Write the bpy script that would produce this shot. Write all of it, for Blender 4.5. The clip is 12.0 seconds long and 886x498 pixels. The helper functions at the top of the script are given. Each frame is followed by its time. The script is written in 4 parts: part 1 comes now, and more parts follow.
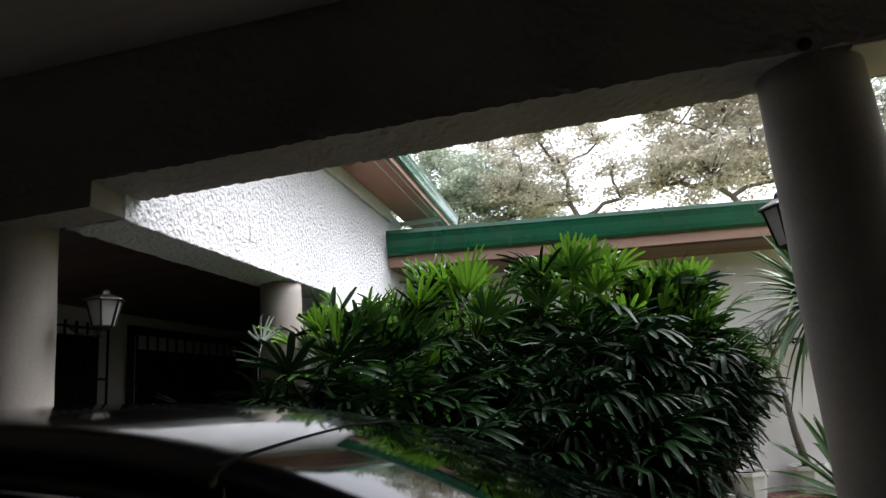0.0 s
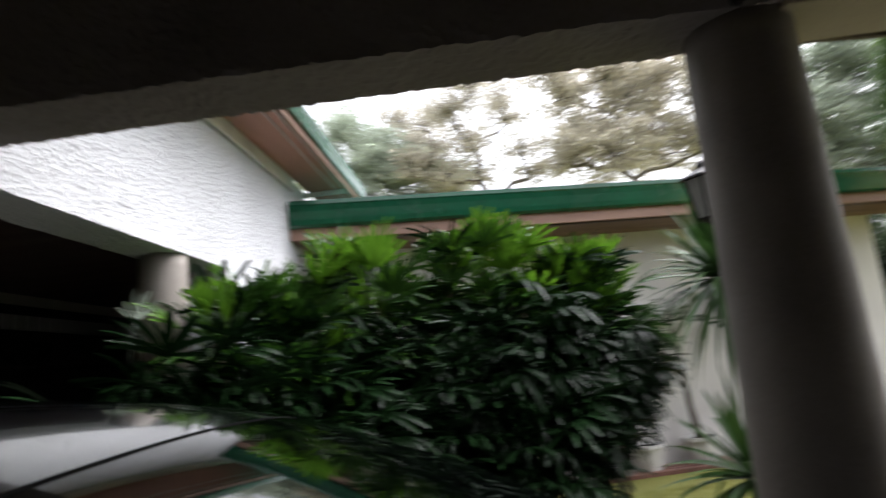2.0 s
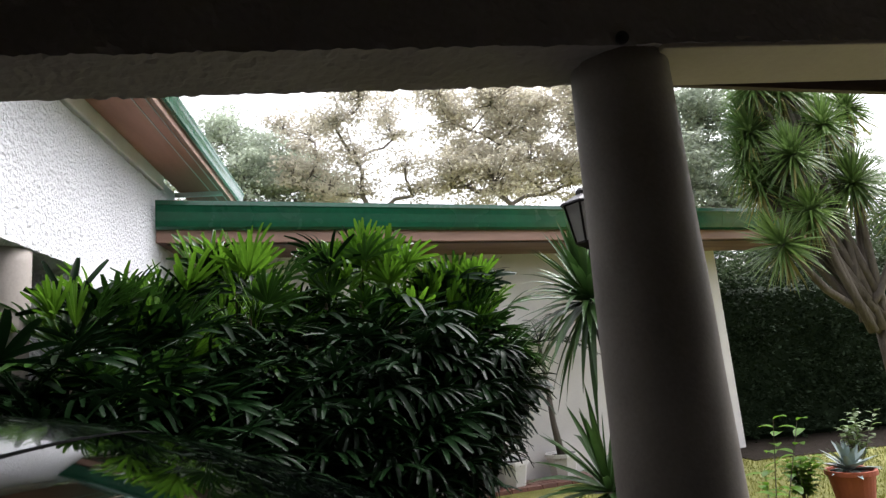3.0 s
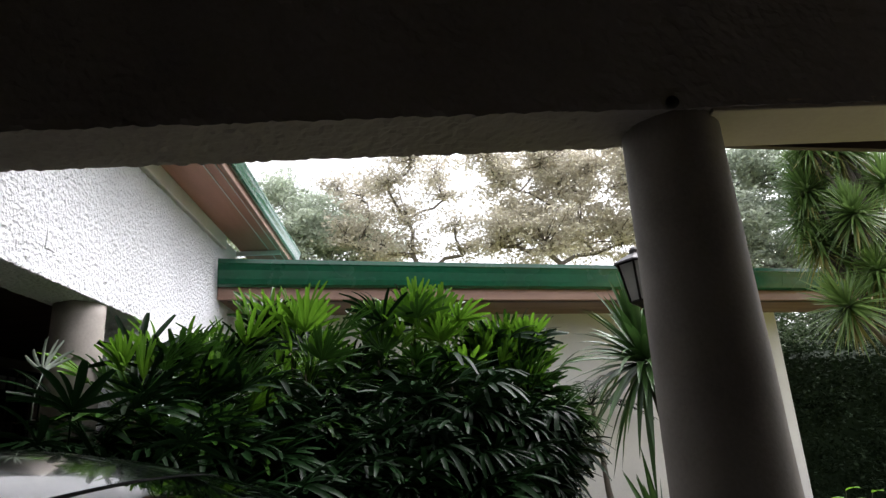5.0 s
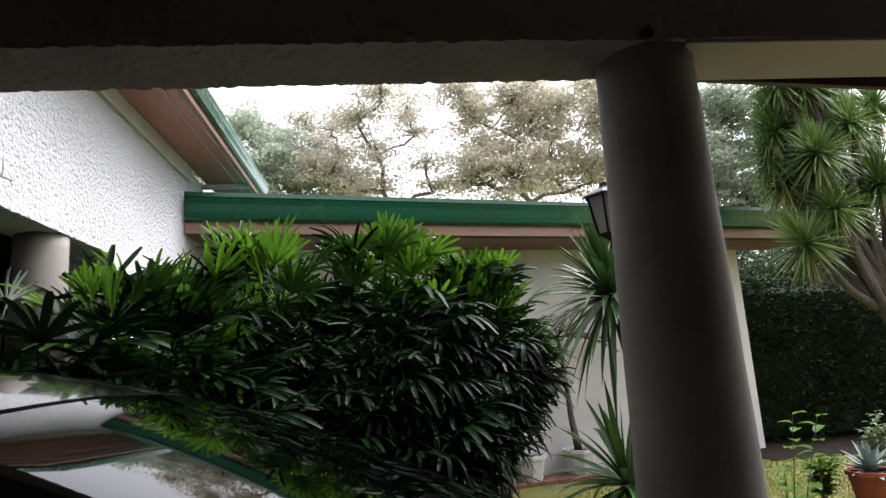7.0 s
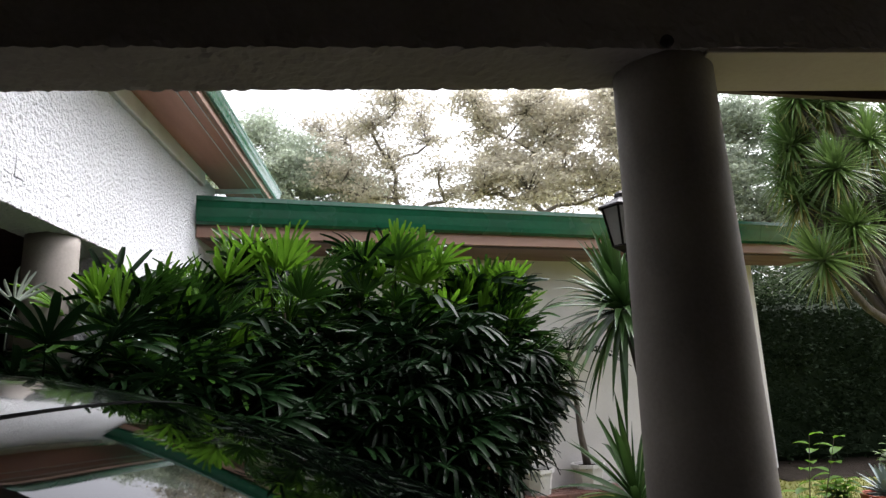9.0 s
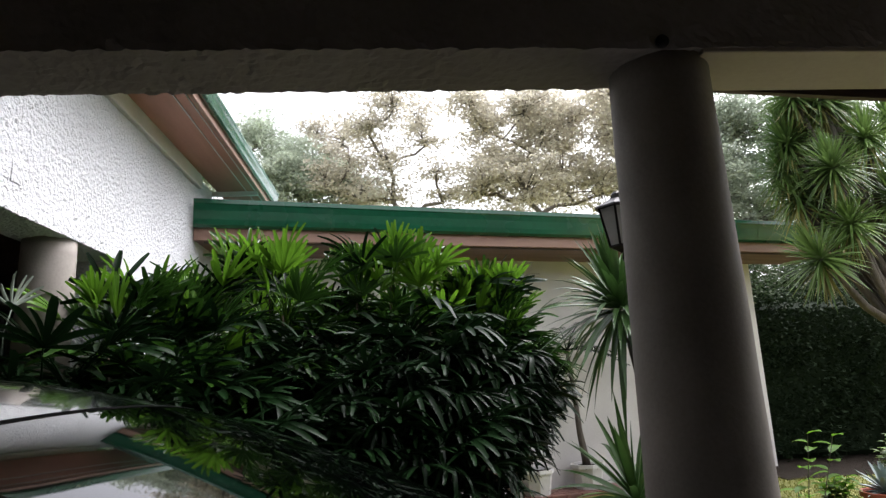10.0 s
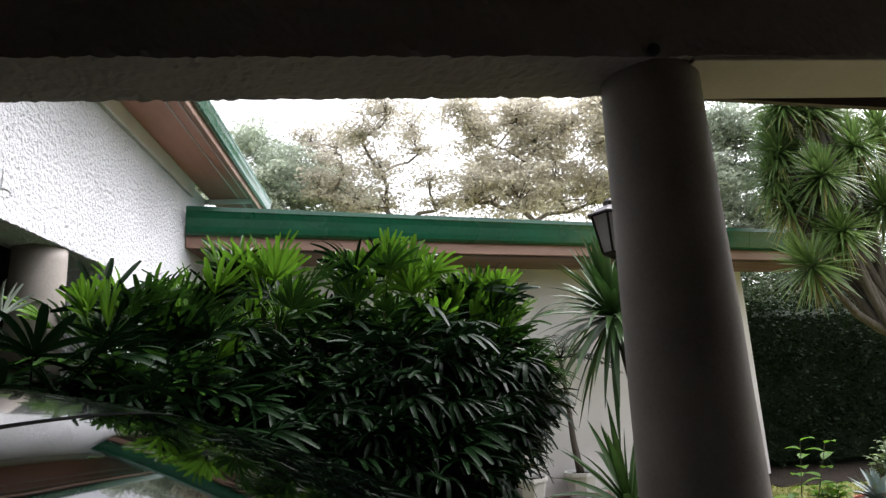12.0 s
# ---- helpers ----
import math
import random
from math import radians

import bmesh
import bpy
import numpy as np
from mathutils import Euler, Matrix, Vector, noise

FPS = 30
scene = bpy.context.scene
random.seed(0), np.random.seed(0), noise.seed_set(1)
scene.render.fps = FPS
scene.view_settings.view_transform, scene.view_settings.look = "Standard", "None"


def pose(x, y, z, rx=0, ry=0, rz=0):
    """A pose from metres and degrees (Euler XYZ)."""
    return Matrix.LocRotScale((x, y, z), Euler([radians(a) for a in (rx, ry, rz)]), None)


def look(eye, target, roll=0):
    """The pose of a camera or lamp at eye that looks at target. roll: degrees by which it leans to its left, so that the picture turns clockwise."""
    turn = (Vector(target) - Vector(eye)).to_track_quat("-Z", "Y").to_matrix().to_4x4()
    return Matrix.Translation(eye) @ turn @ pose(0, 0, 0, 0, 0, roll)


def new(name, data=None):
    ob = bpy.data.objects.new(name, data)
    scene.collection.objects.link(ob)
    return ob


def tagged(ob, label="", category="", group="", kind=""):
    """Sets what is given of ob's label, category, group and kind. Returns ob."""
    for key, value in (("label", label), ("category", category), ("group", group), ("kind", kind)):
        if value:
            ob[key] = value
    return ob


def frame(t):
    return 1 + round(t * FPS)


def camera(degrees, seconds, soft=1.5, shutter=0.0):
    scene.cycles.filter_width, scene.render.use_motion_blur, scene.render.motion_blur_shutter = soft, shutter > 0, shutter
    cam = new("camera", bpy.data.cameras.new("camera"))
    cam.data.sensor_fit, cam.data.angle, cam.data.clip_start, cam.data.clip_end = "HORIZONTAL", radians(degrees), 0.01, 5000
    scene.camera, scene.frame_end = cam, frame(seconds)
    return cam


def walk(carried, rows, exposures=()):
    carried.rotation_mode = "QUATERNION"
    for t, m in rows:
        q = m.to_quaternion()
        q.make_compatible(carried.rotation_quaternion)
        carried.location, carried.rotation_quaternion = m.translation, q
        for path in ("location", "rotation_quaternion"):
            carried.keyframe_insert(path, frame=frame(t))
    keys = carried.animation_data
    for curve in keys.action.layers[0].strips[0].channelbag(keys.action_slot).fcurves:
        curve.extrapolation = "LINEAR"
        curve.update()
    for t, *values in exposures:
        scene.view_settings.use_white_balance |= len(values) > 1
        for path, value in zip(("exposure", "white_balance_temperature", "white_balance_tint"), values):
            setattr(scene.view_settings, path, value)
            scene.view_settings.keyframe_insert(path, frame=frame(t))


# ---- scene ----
cam = camera(69.9, 12.0, soft=1.4, shutter=0.9)

PATH = [
    (0, 0.036, -0.284, 1.442, 11.79, 13.35, -5.26),
    (0.5, 0.138, -0.18, 1.47, 13.85, 12.82, -7.15),
    (1, 0.136, -0.156, 1.452, 16.7, 10.67, -8.38),
    (1.5, 0.077, -0.068, 1.472, 11.82, 13.17, -6.42),
    (2, 0.011, 0.025, 1.466, 3.76, 10.57, -6.03),
    (2.5, -0.002, 0.034, 1.482, -5.87, 15.34, -3.51),
    (3, -0.015, 0.068, 1.461, -7.48, 10.95, -4.88),
    (3.5, -0.033, 0.019, 1.454, -3.69, 15.86, -3.89),
    (5.3, -0.048, 0.003, 1.434, -3.37, 16.85, -3.63),
    (5.5, -0.048, 0.005, 1.430, -4.12, 16.98, -3.60),
    (6, -0.048, 0.007, 1.428, -4.47, 16.84, -3.75),
    (6.5, -0.052, 0.000, 1.420, -4.57, 16.00, -3.34),
    (7, -0.054, 0.004, 1.413, -5.75, 10.86, -3.75),
    (7.2, -0.045, 0.050, 1.412, -5.07, 11.05, -2.76),
    (8.8, -0.046, 0.047, 1.418, -4.69, 11.64, -2.46),
    (9, -0.047, 0.050, 1.421, -4.75, 11.73, -2.36),
    (9.5, -0.044, 0.053, 1.422, -4.83, 11.80, -2.66),
    (10, -0.043, 0.050, 1.422, -4.92, 11.82, -2.82),
    (10.5, -0.046, 0.047, 1.423, -5.09, 11.95, -2.78),
    (11, -0.043, 0.050, 1.424, -5.25, 12.19, -2.66),
    (11.5, -0.044, 0.047, 1.422, -5.37, 12.35, -2.66),
    (12, -0.042, 0.051, 1.418, -5.57, 12.52, -2.99),
]
walk(cam, [(t, pose(x, y, z, 90 + p, 0, yw) @ pose(0, 0, 0, 0, 0, r)) for t, x, y, z, yw, p, r in PATH],
     exposures=[(0, 0.63, 6150, 15), (1.2, 0.62, 6150, 15), (2, 0.6, 6200, 15), (3, 0.68, 6250, 16), (5.3, 0.58, 6250, 16), (12, 0.62, 6250, 16)])

# ---- light: a bright, rainy, overcast day ----
SUN_EL, SUN_ROT = radians(60), radians(70)
world = bpy.data.worlds.new("overcast_sky")
scene.world = world
world.use_nodes = True
wn, wl = world.node_tree.nodes, world.node_tree.links
wn.clear()
sky = wn.new("ShaderNodeTexSky")
sky.sky_type, sky.sun_disc = "NISHITA", False
sky.sun_elevation, sky.sun_rotation = SUN_EL, SUN_ROT
sky.air_density, sky.dust_density, sky.ozone_density = 1.0, 6.0, 1.0
grey = wn.new("ShaderNodeHueSaturation")
grey.inputs["Saturation"].default_value = 0.12
bg = wn.new("ShaderNodeBackground")
bg.inputs["Strength"].default_value = 0.37
wout = wn.new("ShaderNodeOutputWorld")
wl.new(sky.outputs[0], grey.inputs["Color"])
wl.new(grey.outputs[0], bg.inputs["Color"])
wl.new(bg.outputs[0], wout.inputs["Surface"])
sun_data = bpy.data.lights.new("sun", "SUN")
sun_data.energy, sun_data.angle, sun_data.color = 1.1, radians(50), (1.0, 0.97, 0.93)
sun = new("sun", sun_data)
sun_dir = Vector((math.sin(SUN_ROT) * math.cos(SUN_EL), math.cos(SUN_ROT) * math.cos(SUN_EL), math.sin(SUN_EL)))
sun.matrix_world = look(sun_dir * 40, (0, 0, 0))


# ---- materials ----
def mat(name, c1, c2=None, rough=0.6, metal=0.0, big=1.5, fine=30.0, bump=0.15, dist=0.01, spec=0.5, coat=0.0, island=0.0, trans=0.0,
        stretch=(1, 1, 1), rough_var=0.15):
    """Two-scale noise between two colours, with relief; island: how much each leaf or piece differs."""
    m = bpy.data.materials.new(name)
    m.use_nodes = True
    n, l = m.node_tree.nodes, m.node_tree.links
    bsdf = n["Principled BSDF"]
    c2 = c2 or tuple(v * 0.75 for v in c1)
    tc = n.new("ShaderNodeTexCoord")
    mp = n.new("ShaderNodeMapping")
    mp.inputs["Scale"].default_value = stretch
    l.new(tc.outputs["Object"], mp.inputs[0])
    a, b = n.new("ShaderNodeTexNoise"), n.new("ShaderNodeTexNoise")
    a.inputs["Scale"].default_value, b.inputs["Scale"].default_value = big, fine
    a.inputs["Detail"].default_value, b.inputs["Detail"].default_value = 5, 4
    l.new(mp.outputs[0], a.inputs[0])
    l.new(mp.outputs[0], b.inputs[0])
    add = n.new("ShaderNodeMath")
    add.operation = "MULTIPLY_ADD"
    l.new(b.outputs[0], add.inputs[0])
    add.inputs[1].default_value = 0.45
    l.new(a.outputs[0], add.inputs[2])
    ramp = n.new("ShaderNodeValToRGB")
    ramp.color_ramp.elements[0].position, ramp.color_ramp.elements[1].position = 0.5, 0.95
    ramp.color_ramp.elements[0].color, ramp.color_ramp.elements[1].color = (*c1, 1), (*c2, 1)
    l.new(add.outputs[0], ramp.inputs[0])
    col = ramp.outputs[0]
    if island:
        geo, info = n.new("ShaderNodeNewGeometry"), n.new("ShaderNodeObjectInfo")
        s = n.new("ShaderNodeMath")
        s.operation = "ADD"
        l.new(geo.outputs["Random Per Island"], s.inputs[0])
        l.new(info.outputs["Random"], s.inputs[1])
        r = n.new("ShaderNodeMapRange")
        r.inputs["From Max"].default_value = 2
        r.inputs["To Min"].default_value, r.inputs["To Max"].default_value = 1 - island, 1 + island
        l.new(s.outputs[0], r.inputs["Value"])
        hs = n.new("ShaderNodeHueSaturation")
        l.new(r.outputs[0], hs.inputs["Value"])
        l.new(col, hs.inputs["Color"])
        col = hs.outputs[0]
    l.new(col, bsdf.inputs["Base Color"])
    rr = n.new("ShaderNodeMapRange")
    rr.inputs["To Min"].default_value = max(0.02, rough - rough_var)
    rr.inputs["To Max"].default_value = min(1, rough + rough_var)
    l.new(a.outputs[0], rr.inputs["Value"])
    l.new(rr.outputs[0], bsdf.inputs["Roughness"])
    bsdf.inputs["Metallic"].default_value = metal
    bsdf.inputs["Specular IOR Level"].default_value = spec
    bsdf.inputs["Coat Weight"].default_value = coat
    bsdf.inputs["Coat Roughness"].default_value = 0.03
    if bump:
        bp = n.new("ShaderNodeBump")
        bp.inputs["Strength"].default_value, bp.inputs["Distance"].default_value = bump, dist
        l.new(b.outputs[0], bp.inputs["Height"])
        l.new(bp.outputs[0], bsdf.inputs["Normal"])
    if trans:
        tr, mix = n.new("ShaderNodeBsdfTranslucent"), n.new("ShaderNodeMixShader")
        l.new(col, tr.inputs["Color"])
        mix.inputs[0].default_value = trans
        l.new(bsdf.outputs[0], mix.inputs[1])
        l.new(tr.outputs[0], mix.inputs[2])
        l.new(mix.outputs[0], n["Material Output"].inputs["Surface"])
    return m


M_STUCCO = mat("white_stucco", (0.72, 0.73, 0.74), (0.60, 0.61, 0.61), 0.85, big=0.9, fine=38, bump=1.0, dist=0.04)
M_PLASTER = mat("grey_white_plaster", (0.66, 0.64, 0.61), (0.53, 0.51, 0.485), 0.8, big=1.2, fine=60, bump=0.12, dist=0.006)
# Off-white column plaster, coloured this dark to carry the shade on it.
M_COLUMN = mat("shaded_column_plaster", (0.31, 0.277, 0.242), (0.22, 0.195, 0.17), 0.8, big=2.2, fine=70, bump=0.15, dist=0.005)
# Whitish beam stucco with the carport's shade put into its colour.
M_BEAM = mat("shaded_beam_stucco", (0.29, 0.258, 0.235), (0.215, 0.19, 0.172), 0.9, big=1.4, fine=36, bump=0.35, dist=0.014)
M_BOARD = mat("beige_beam_paint", (0.40, 0.345, 0.27), (0.33, 0.28, 0.22), 0.7, big=1.2, fine=50, bump=0.08, dist=0.004)
M_CEIL = mat("dull_ceiling_paint", (0.27, 0.24, 0.21), (0.20, 0.175, 0.15), 0.6, big=2, fine=40, bump=0.1, stretch=(0.4, 4, 4))
M_DARKWOOD = mat("dark_stained_boards", (0.075, 0.042, 0.032), (0.045, 0.025, 0.020), 0.55, big=2, fine=40, bump=0.1, stretch=(0.4, 4, 4))
M_SOFFIT = mat("red_brown_soffit", (0.48, 0.225, 0.155), (0.37, 0.17, 0.115), 0.55, big=1.8, fine=45, bump=0.1, stretch=(4, 0.5, 4))
# Same soffit paint, with the rear eave's shade put into a darker brown.
M_SOFFIT_SHADED = mat("shaded_brown_soffit", (0.23, 0.125, 0.092), (0.16, 0.085, 0.062), 0.55, big=1.8, fine=45, bump=0.1, stretch=(0.5, 4, 4))
M_FASCIA = mat("brown_fascia_paint", (0.33, 0.195, 0.14), (0.25, 0.14, 0.10), 0.55, big=2.2, fine=50, bump=0.1, stretch=(0.5, 4, 4))
M_GUTTER = mat("green_gutter_paint", (0.010, 0.098, 0.048), (0.006, 0.060, 0.030), 0.25, big=1.6, fine=20, bump=0.05, coat=0.35)
M_ROOF = mat("green_metal_roof", (0.03, 0.16, 0.10), (0.02, 0.11, 0.07), 0.4, big=1.0, fine=20, bump=0.05)
M_WHITE = mat("white_trim_paint", (0.78, 0.77, 0.74), (0.66, 0.65, 0.62), 0.5, fine=40, bump=0.05)
M_CONC = mat("wet_concrete", (0.21, 0.20, 0.19), (0.13, 0.125, 0.12), 0.35, big=1.6, fine=45, bump=0.2, rough_var=0.25)
M_LEDGE = mat("weathered_cement", (0.70, 0.66, 0.63), (0.56, 0.52, 0.49), 0.8, big=2.5, fine=50, bump=0.2)
M_INNER = mat("cream_wall_paint", (0.80, 0.75, 0.66), (0.68, 0.63, 0.54), 0.8, big=1.5, fine=60, bump=0.1)
M_IRON = mat("black_wrought_iron", (0.014, 0.013, 0.013), (0.03, 0.025, 0.022), 0.45, metal=0.6, fine=60, bump=0.1)
M_DARKGLASS = mat("dark_window_glass", (0.012, 0.013, 0.015), (0.018, 0.018, 0.02), 0.06, spec=0.3, fine=5, bump=0, rough_var=0.03)
M_LAMPGLASS = mat("frosted_lamp_glass", (0.52, 0.52, 0.50), (0.42, 0.42, 0.40), 0.3, fine=30, bump=0.03, trans=0.5)
M_DOOR = mat("dark_wood_door", (0.055, 0.030, 0.020), (0.035, 0.018, 0.012), 0.45, big=3, fine=30, bump=0.15, stretch=(6, 6, 0.6))
M_LAWN = mat("lawn", (0.165, 0.160, 0.026), (0.105, 0.115, 0.020), 0.9, big=1.2, fine=60, bump=0.6, dist=0.03)
M_GRASS = mat("grass_blades", (0.18, 0.185, 0.028), (0.12, 0.135, 0.022), 0.6, big=1.0, fine=20, bump=0, island=0.35, trans=0.3)
# Palm greens step darker: shade inside the clumps is put into the leaf colour.
M_PALM = mat("shaded_palm_leaf", (0.006, 0.018, 0.005), (0.004, 0.012, 0.0035), 0.32, spec=0.06, big=3, fine=25, bump=0.1, island=0.4, trans=0.08, stretch=(1, 1, 1))
# Sky sheen on one glossy fan, put into a pale base colour.
M_PALE = mat("pale_sheen_leaf", (0.20, 0.23, 0.19), (0.13, 0.16, 0.12), 0.4, fine=25, bump=0.05)
M_PALM_MID = mat("half_shaded_palm_leaf", (0.026, 0.072, 0.009), (0.015, 0.044, 0.006), 0.30, spec=0.2, big=3, fine=25, bump=0.1, island=0.35, trans=0.2)
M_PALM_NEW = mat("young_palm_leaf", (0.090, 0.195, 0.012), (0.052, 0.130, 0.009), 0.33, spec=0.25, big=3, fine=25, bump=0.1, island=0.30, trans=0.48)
M_STEM = mat("fibrous_palm_stem", (0.075, 0.055, 0.035), (0.045, 0.033, 0.02), 0.85, big=6, fine=60, bump=0.5, stretch=(2, 2, 0.5))
M_YUCCA = mat("yucca_leaf", (0.15, 0.235, 0.060), (0.085, 0.15, 0.038), 0.36, big=3, fine=25, bump=0.05, island=0.5, trans=0.32)
M_DRAC = mat("dracaena_leaf", (0.045, 0.100, 0.022), (0.028, 0.068, 0.015), 0.36, spec=0.4, big=3, fine=25, bump=0.05, island=0.45, trans=0.18)
M_YUCCA_OLD = mat("yellowed_leaf", (0.30, 0.27, 0.08), (0.21, 0.20, 0.07), 0.5, big=3, fine=25, bump=0.05, island=0.3, trans=0.25)
M_BARK = mat("grey_bark", (0.125, 0.105, 0.088), (0.07, 0.058, 0.046), 0.9, big=4, fine=30, bump=0.6, dist=0.03, stretch=(1, 1, 0.4))
# M_TREE_A and M_TREE_B: rain haze is put into the pale leaf colours.
M_TREE_A = mat("hazy_tree_leaf_green", (0.42, 0.47, 0.38), (0.33, 0.38, 0.295), 0.6, big=0.5, fine=6, bump=0, island=0.3, trans=0.58)
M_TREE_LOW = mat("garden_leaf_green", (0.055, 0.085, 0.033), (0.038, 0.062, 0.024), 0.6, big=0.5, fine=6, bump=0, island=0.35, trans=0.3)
M_TREE_B = mat("hazy_tree_leaf_olive", (0.63, 0.595, 0.495), (0.52, 0.49, 0.40), 0.6, big=0.35, fine=5, bump=0, island=0.3, trans=0.58)
M_LIMB = mat("pale_limb_bark", (0.17, 0.15, 0.13), (0.11, 0.095, 0.08), 0.9, big=2, fine=20, bump=0.3, stretch=(1, 1, 0.4))
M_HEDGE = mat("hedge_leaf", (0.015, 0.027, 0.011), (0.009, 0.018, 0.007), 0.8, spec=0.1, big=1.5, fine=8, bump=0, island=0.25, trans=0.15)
M_POT = mat("white_pot_plastic", (0.66, 0.65, 0.62), (0.52, 0.51, 0.48), 0.5, big=3, fine=40, bump=0.05)
M_TERRA = mat("terracotta", (0.36, 0.085, 0.045), (0.26, 0.06, 0.035), 0.7, big=4, fine=50, bump=0.2)
M_SOIL = mat("potting_soil", (0.020, 0.015, 0.011), (0.012, 0.009, 0.006), 0.95, spec=0.08, big=8, fine=70, bump=0.8, dist=0.02)
M_BRICK = mat("red_brick_paver", (0.17, 0.070, 0.048), (0.11, 0.048, 0.035), 0.5, big=5, fine=60, bump=0.3, island=0.3)
M_CAR = mat("dark_car_paint", (0.010, 0.012, 0.016), (0.012, 0.014, 0.018), 0.12, metal=0.0, fine=8, bump=0, coat=0.6, rough_var=0.02, spec=0.5)
M_CARGLASS = mat("tinted_windscreen", (0.006, 0.008, 0.008), (0.008, 0.009, 0.010), 0.03, fine=6, bump=0, rough_var=0.01, spec=0.5)
M_RUBBER = mat("black_rubber", (0.012, 0.012, 0.012), (0.02, 0.02, 0.019), 0.8, spec=0.05, fine=50, bump=0.1)
M_ALLOY = mat("wheel_alloy", (0.45, 0.45, 0.46), (0.35, 0.35, 0.36), 0.3, metal=0.9, fine=40, bump=0.02)
M_CLEAR = mat("headlight_lens", (0.55, 0.56, 0.58), (0.42, 0.43, 0.45), 0.08, fine=14, bump=0.02, rough_var=0.03, coat=0.8)
M_REDLENS = mat("red_tail_lens", (0.25, 0.012, 0.012), (0.18, 0.01, 0.01), 0.1, fine=14, bump=0.02, rough_var=0.03, coat=0.8)
M_SUCC = mat("blue_grey_succulent", (0.27, 0.33, 0.32), (0.18, 0.24, 0.22), 0.5, fine=20, bump=0.1, island=0.2)


# ---- mesh helpers ----
def mesh_of(name, bm, material=None, smooth=False):
    me = bpy.data.meshes.new(name)
    bm.to_mesh(me)
    bm.free()
    for m in (material if isinstance(material, (list, tuple)) else [material]):
        if m:
            me.materials.append(m)
    if smooth:
        me.polygons.foreach_set("use_smooth", [True] * len(me.polygons))
    return me


def part(name, bm, material, parent=None, label="", smooth=False):
    ob = new(name, mesh_of(name, bm, material, smooth))
    if parent is not None:
        ob.parent = parent
    if label:
        ob["label"] = label
    return ob


def thing(name, label, category, x=0, y=0, z=0, rz=0, group="", kind=""):
    ob = new(name)
    ob.matrix_world = pose(x, y, z, 0, 0, rz)
    return tagged(ob, label, category, group, kind)


def box(bm, lo, hi, bevel=0.0):
    r = bmesh.ops.create_cube(bm, size=1)
    c = [(a + b) / 2 for a, b in zip(lo, hi)]
    s = [b - a for a, b in zip(lo, hi)]
    for v in r["verts"]:
        v.co = Vector(c[i] + v.co[i] * s[i] for i in range(3))
    if bevel:
        es = list({e for v in r["verts"] for e in v.link_edges})
        bmesh.ops.bevel(bm, geom=es, offset=bevel, segments=1, affect="EDGES", profile=0.5)
    return bm


def B(lo, hi, bevel=0.0):
    return box(bmesh.new(), lo, hi, bevel)


def tube(bm, pts, radii, n=8, cap=True):
    """A tapered tube through points."""
    rings = []
    pts = [Vector(p) for p in pts]
    side = None
    for i, p in enumerate(pts):
        d = (pts[min(i + 1, len(pts) - 1)] - pts[max(i - 1, 0)]).normalized()
        ref = Vector((0, 0, 1)) if abs(d.z) < 0.9 else Vector((1, 0, 0))
        side = d.cross(ref).normalized() if side is None else (side - d * side.dot(d)).normalized()
        up = d.cross(side)
        rings.append([bm.verts.new(p + (side * math.cos(k * math.tau / n) + up * math.sin(k * math.tau / n)) * radii[i]) for k in range(n)])
    for a, b in zip(rings, rings[1:]):
        for k in range(n):
            bm.faces.new((a[k], a[(k + 1) % n], b[(k + 1) % n], b[k]))
    if cap:
        bm.faces.new(rings[0][::-1])
        bm.faces.new(rings[-1])
    return bm


def lathe(bm, prof, n=24, x=0, y=0):
    """A surface of revolution about z from (radius, height) pairs."""
    rings = [[bm.verts.new((x + r * math.cos(k * math.tau / n), y + r * math.sin(k * math.tau / n), z)) for k in range(n)] for r, z in prof]
    for a, b in zip(rings, rings[1:]):
        for k in range(n):
            bm.faces.new((a[k], a[(k + 1) % n], b[(k + 1) % n], b[k]))
    bm.faces.new(rings[0][::-1])
    bm.faces.new(rings[-1])
    return bm


def sweep(bm, prof, a, b, normal):
    """A closed profile of (out, z) pairs carried from a to b; normal: the outward direction."""
    a, b, nv = Vector(a), Vector(b), Vector(normal)
    rows = [[bm.verts.new(p + nv * o + Vector((0, 0, z))) for o, z in prof] for p in (a, b)]
    k = len(prof)
    for i in range(k):
        bm.faces.new((rows[0][i], rows[0][(i + 1) % k], rows[1][(i + 1) % k], rows[1][i]))
    bm.faces.new(rows[0])
    bm.faces.new(rows[1][::-1])
    bmesh.ops.recalc_face_normals(bm, faces=bm.faces)
    return bm


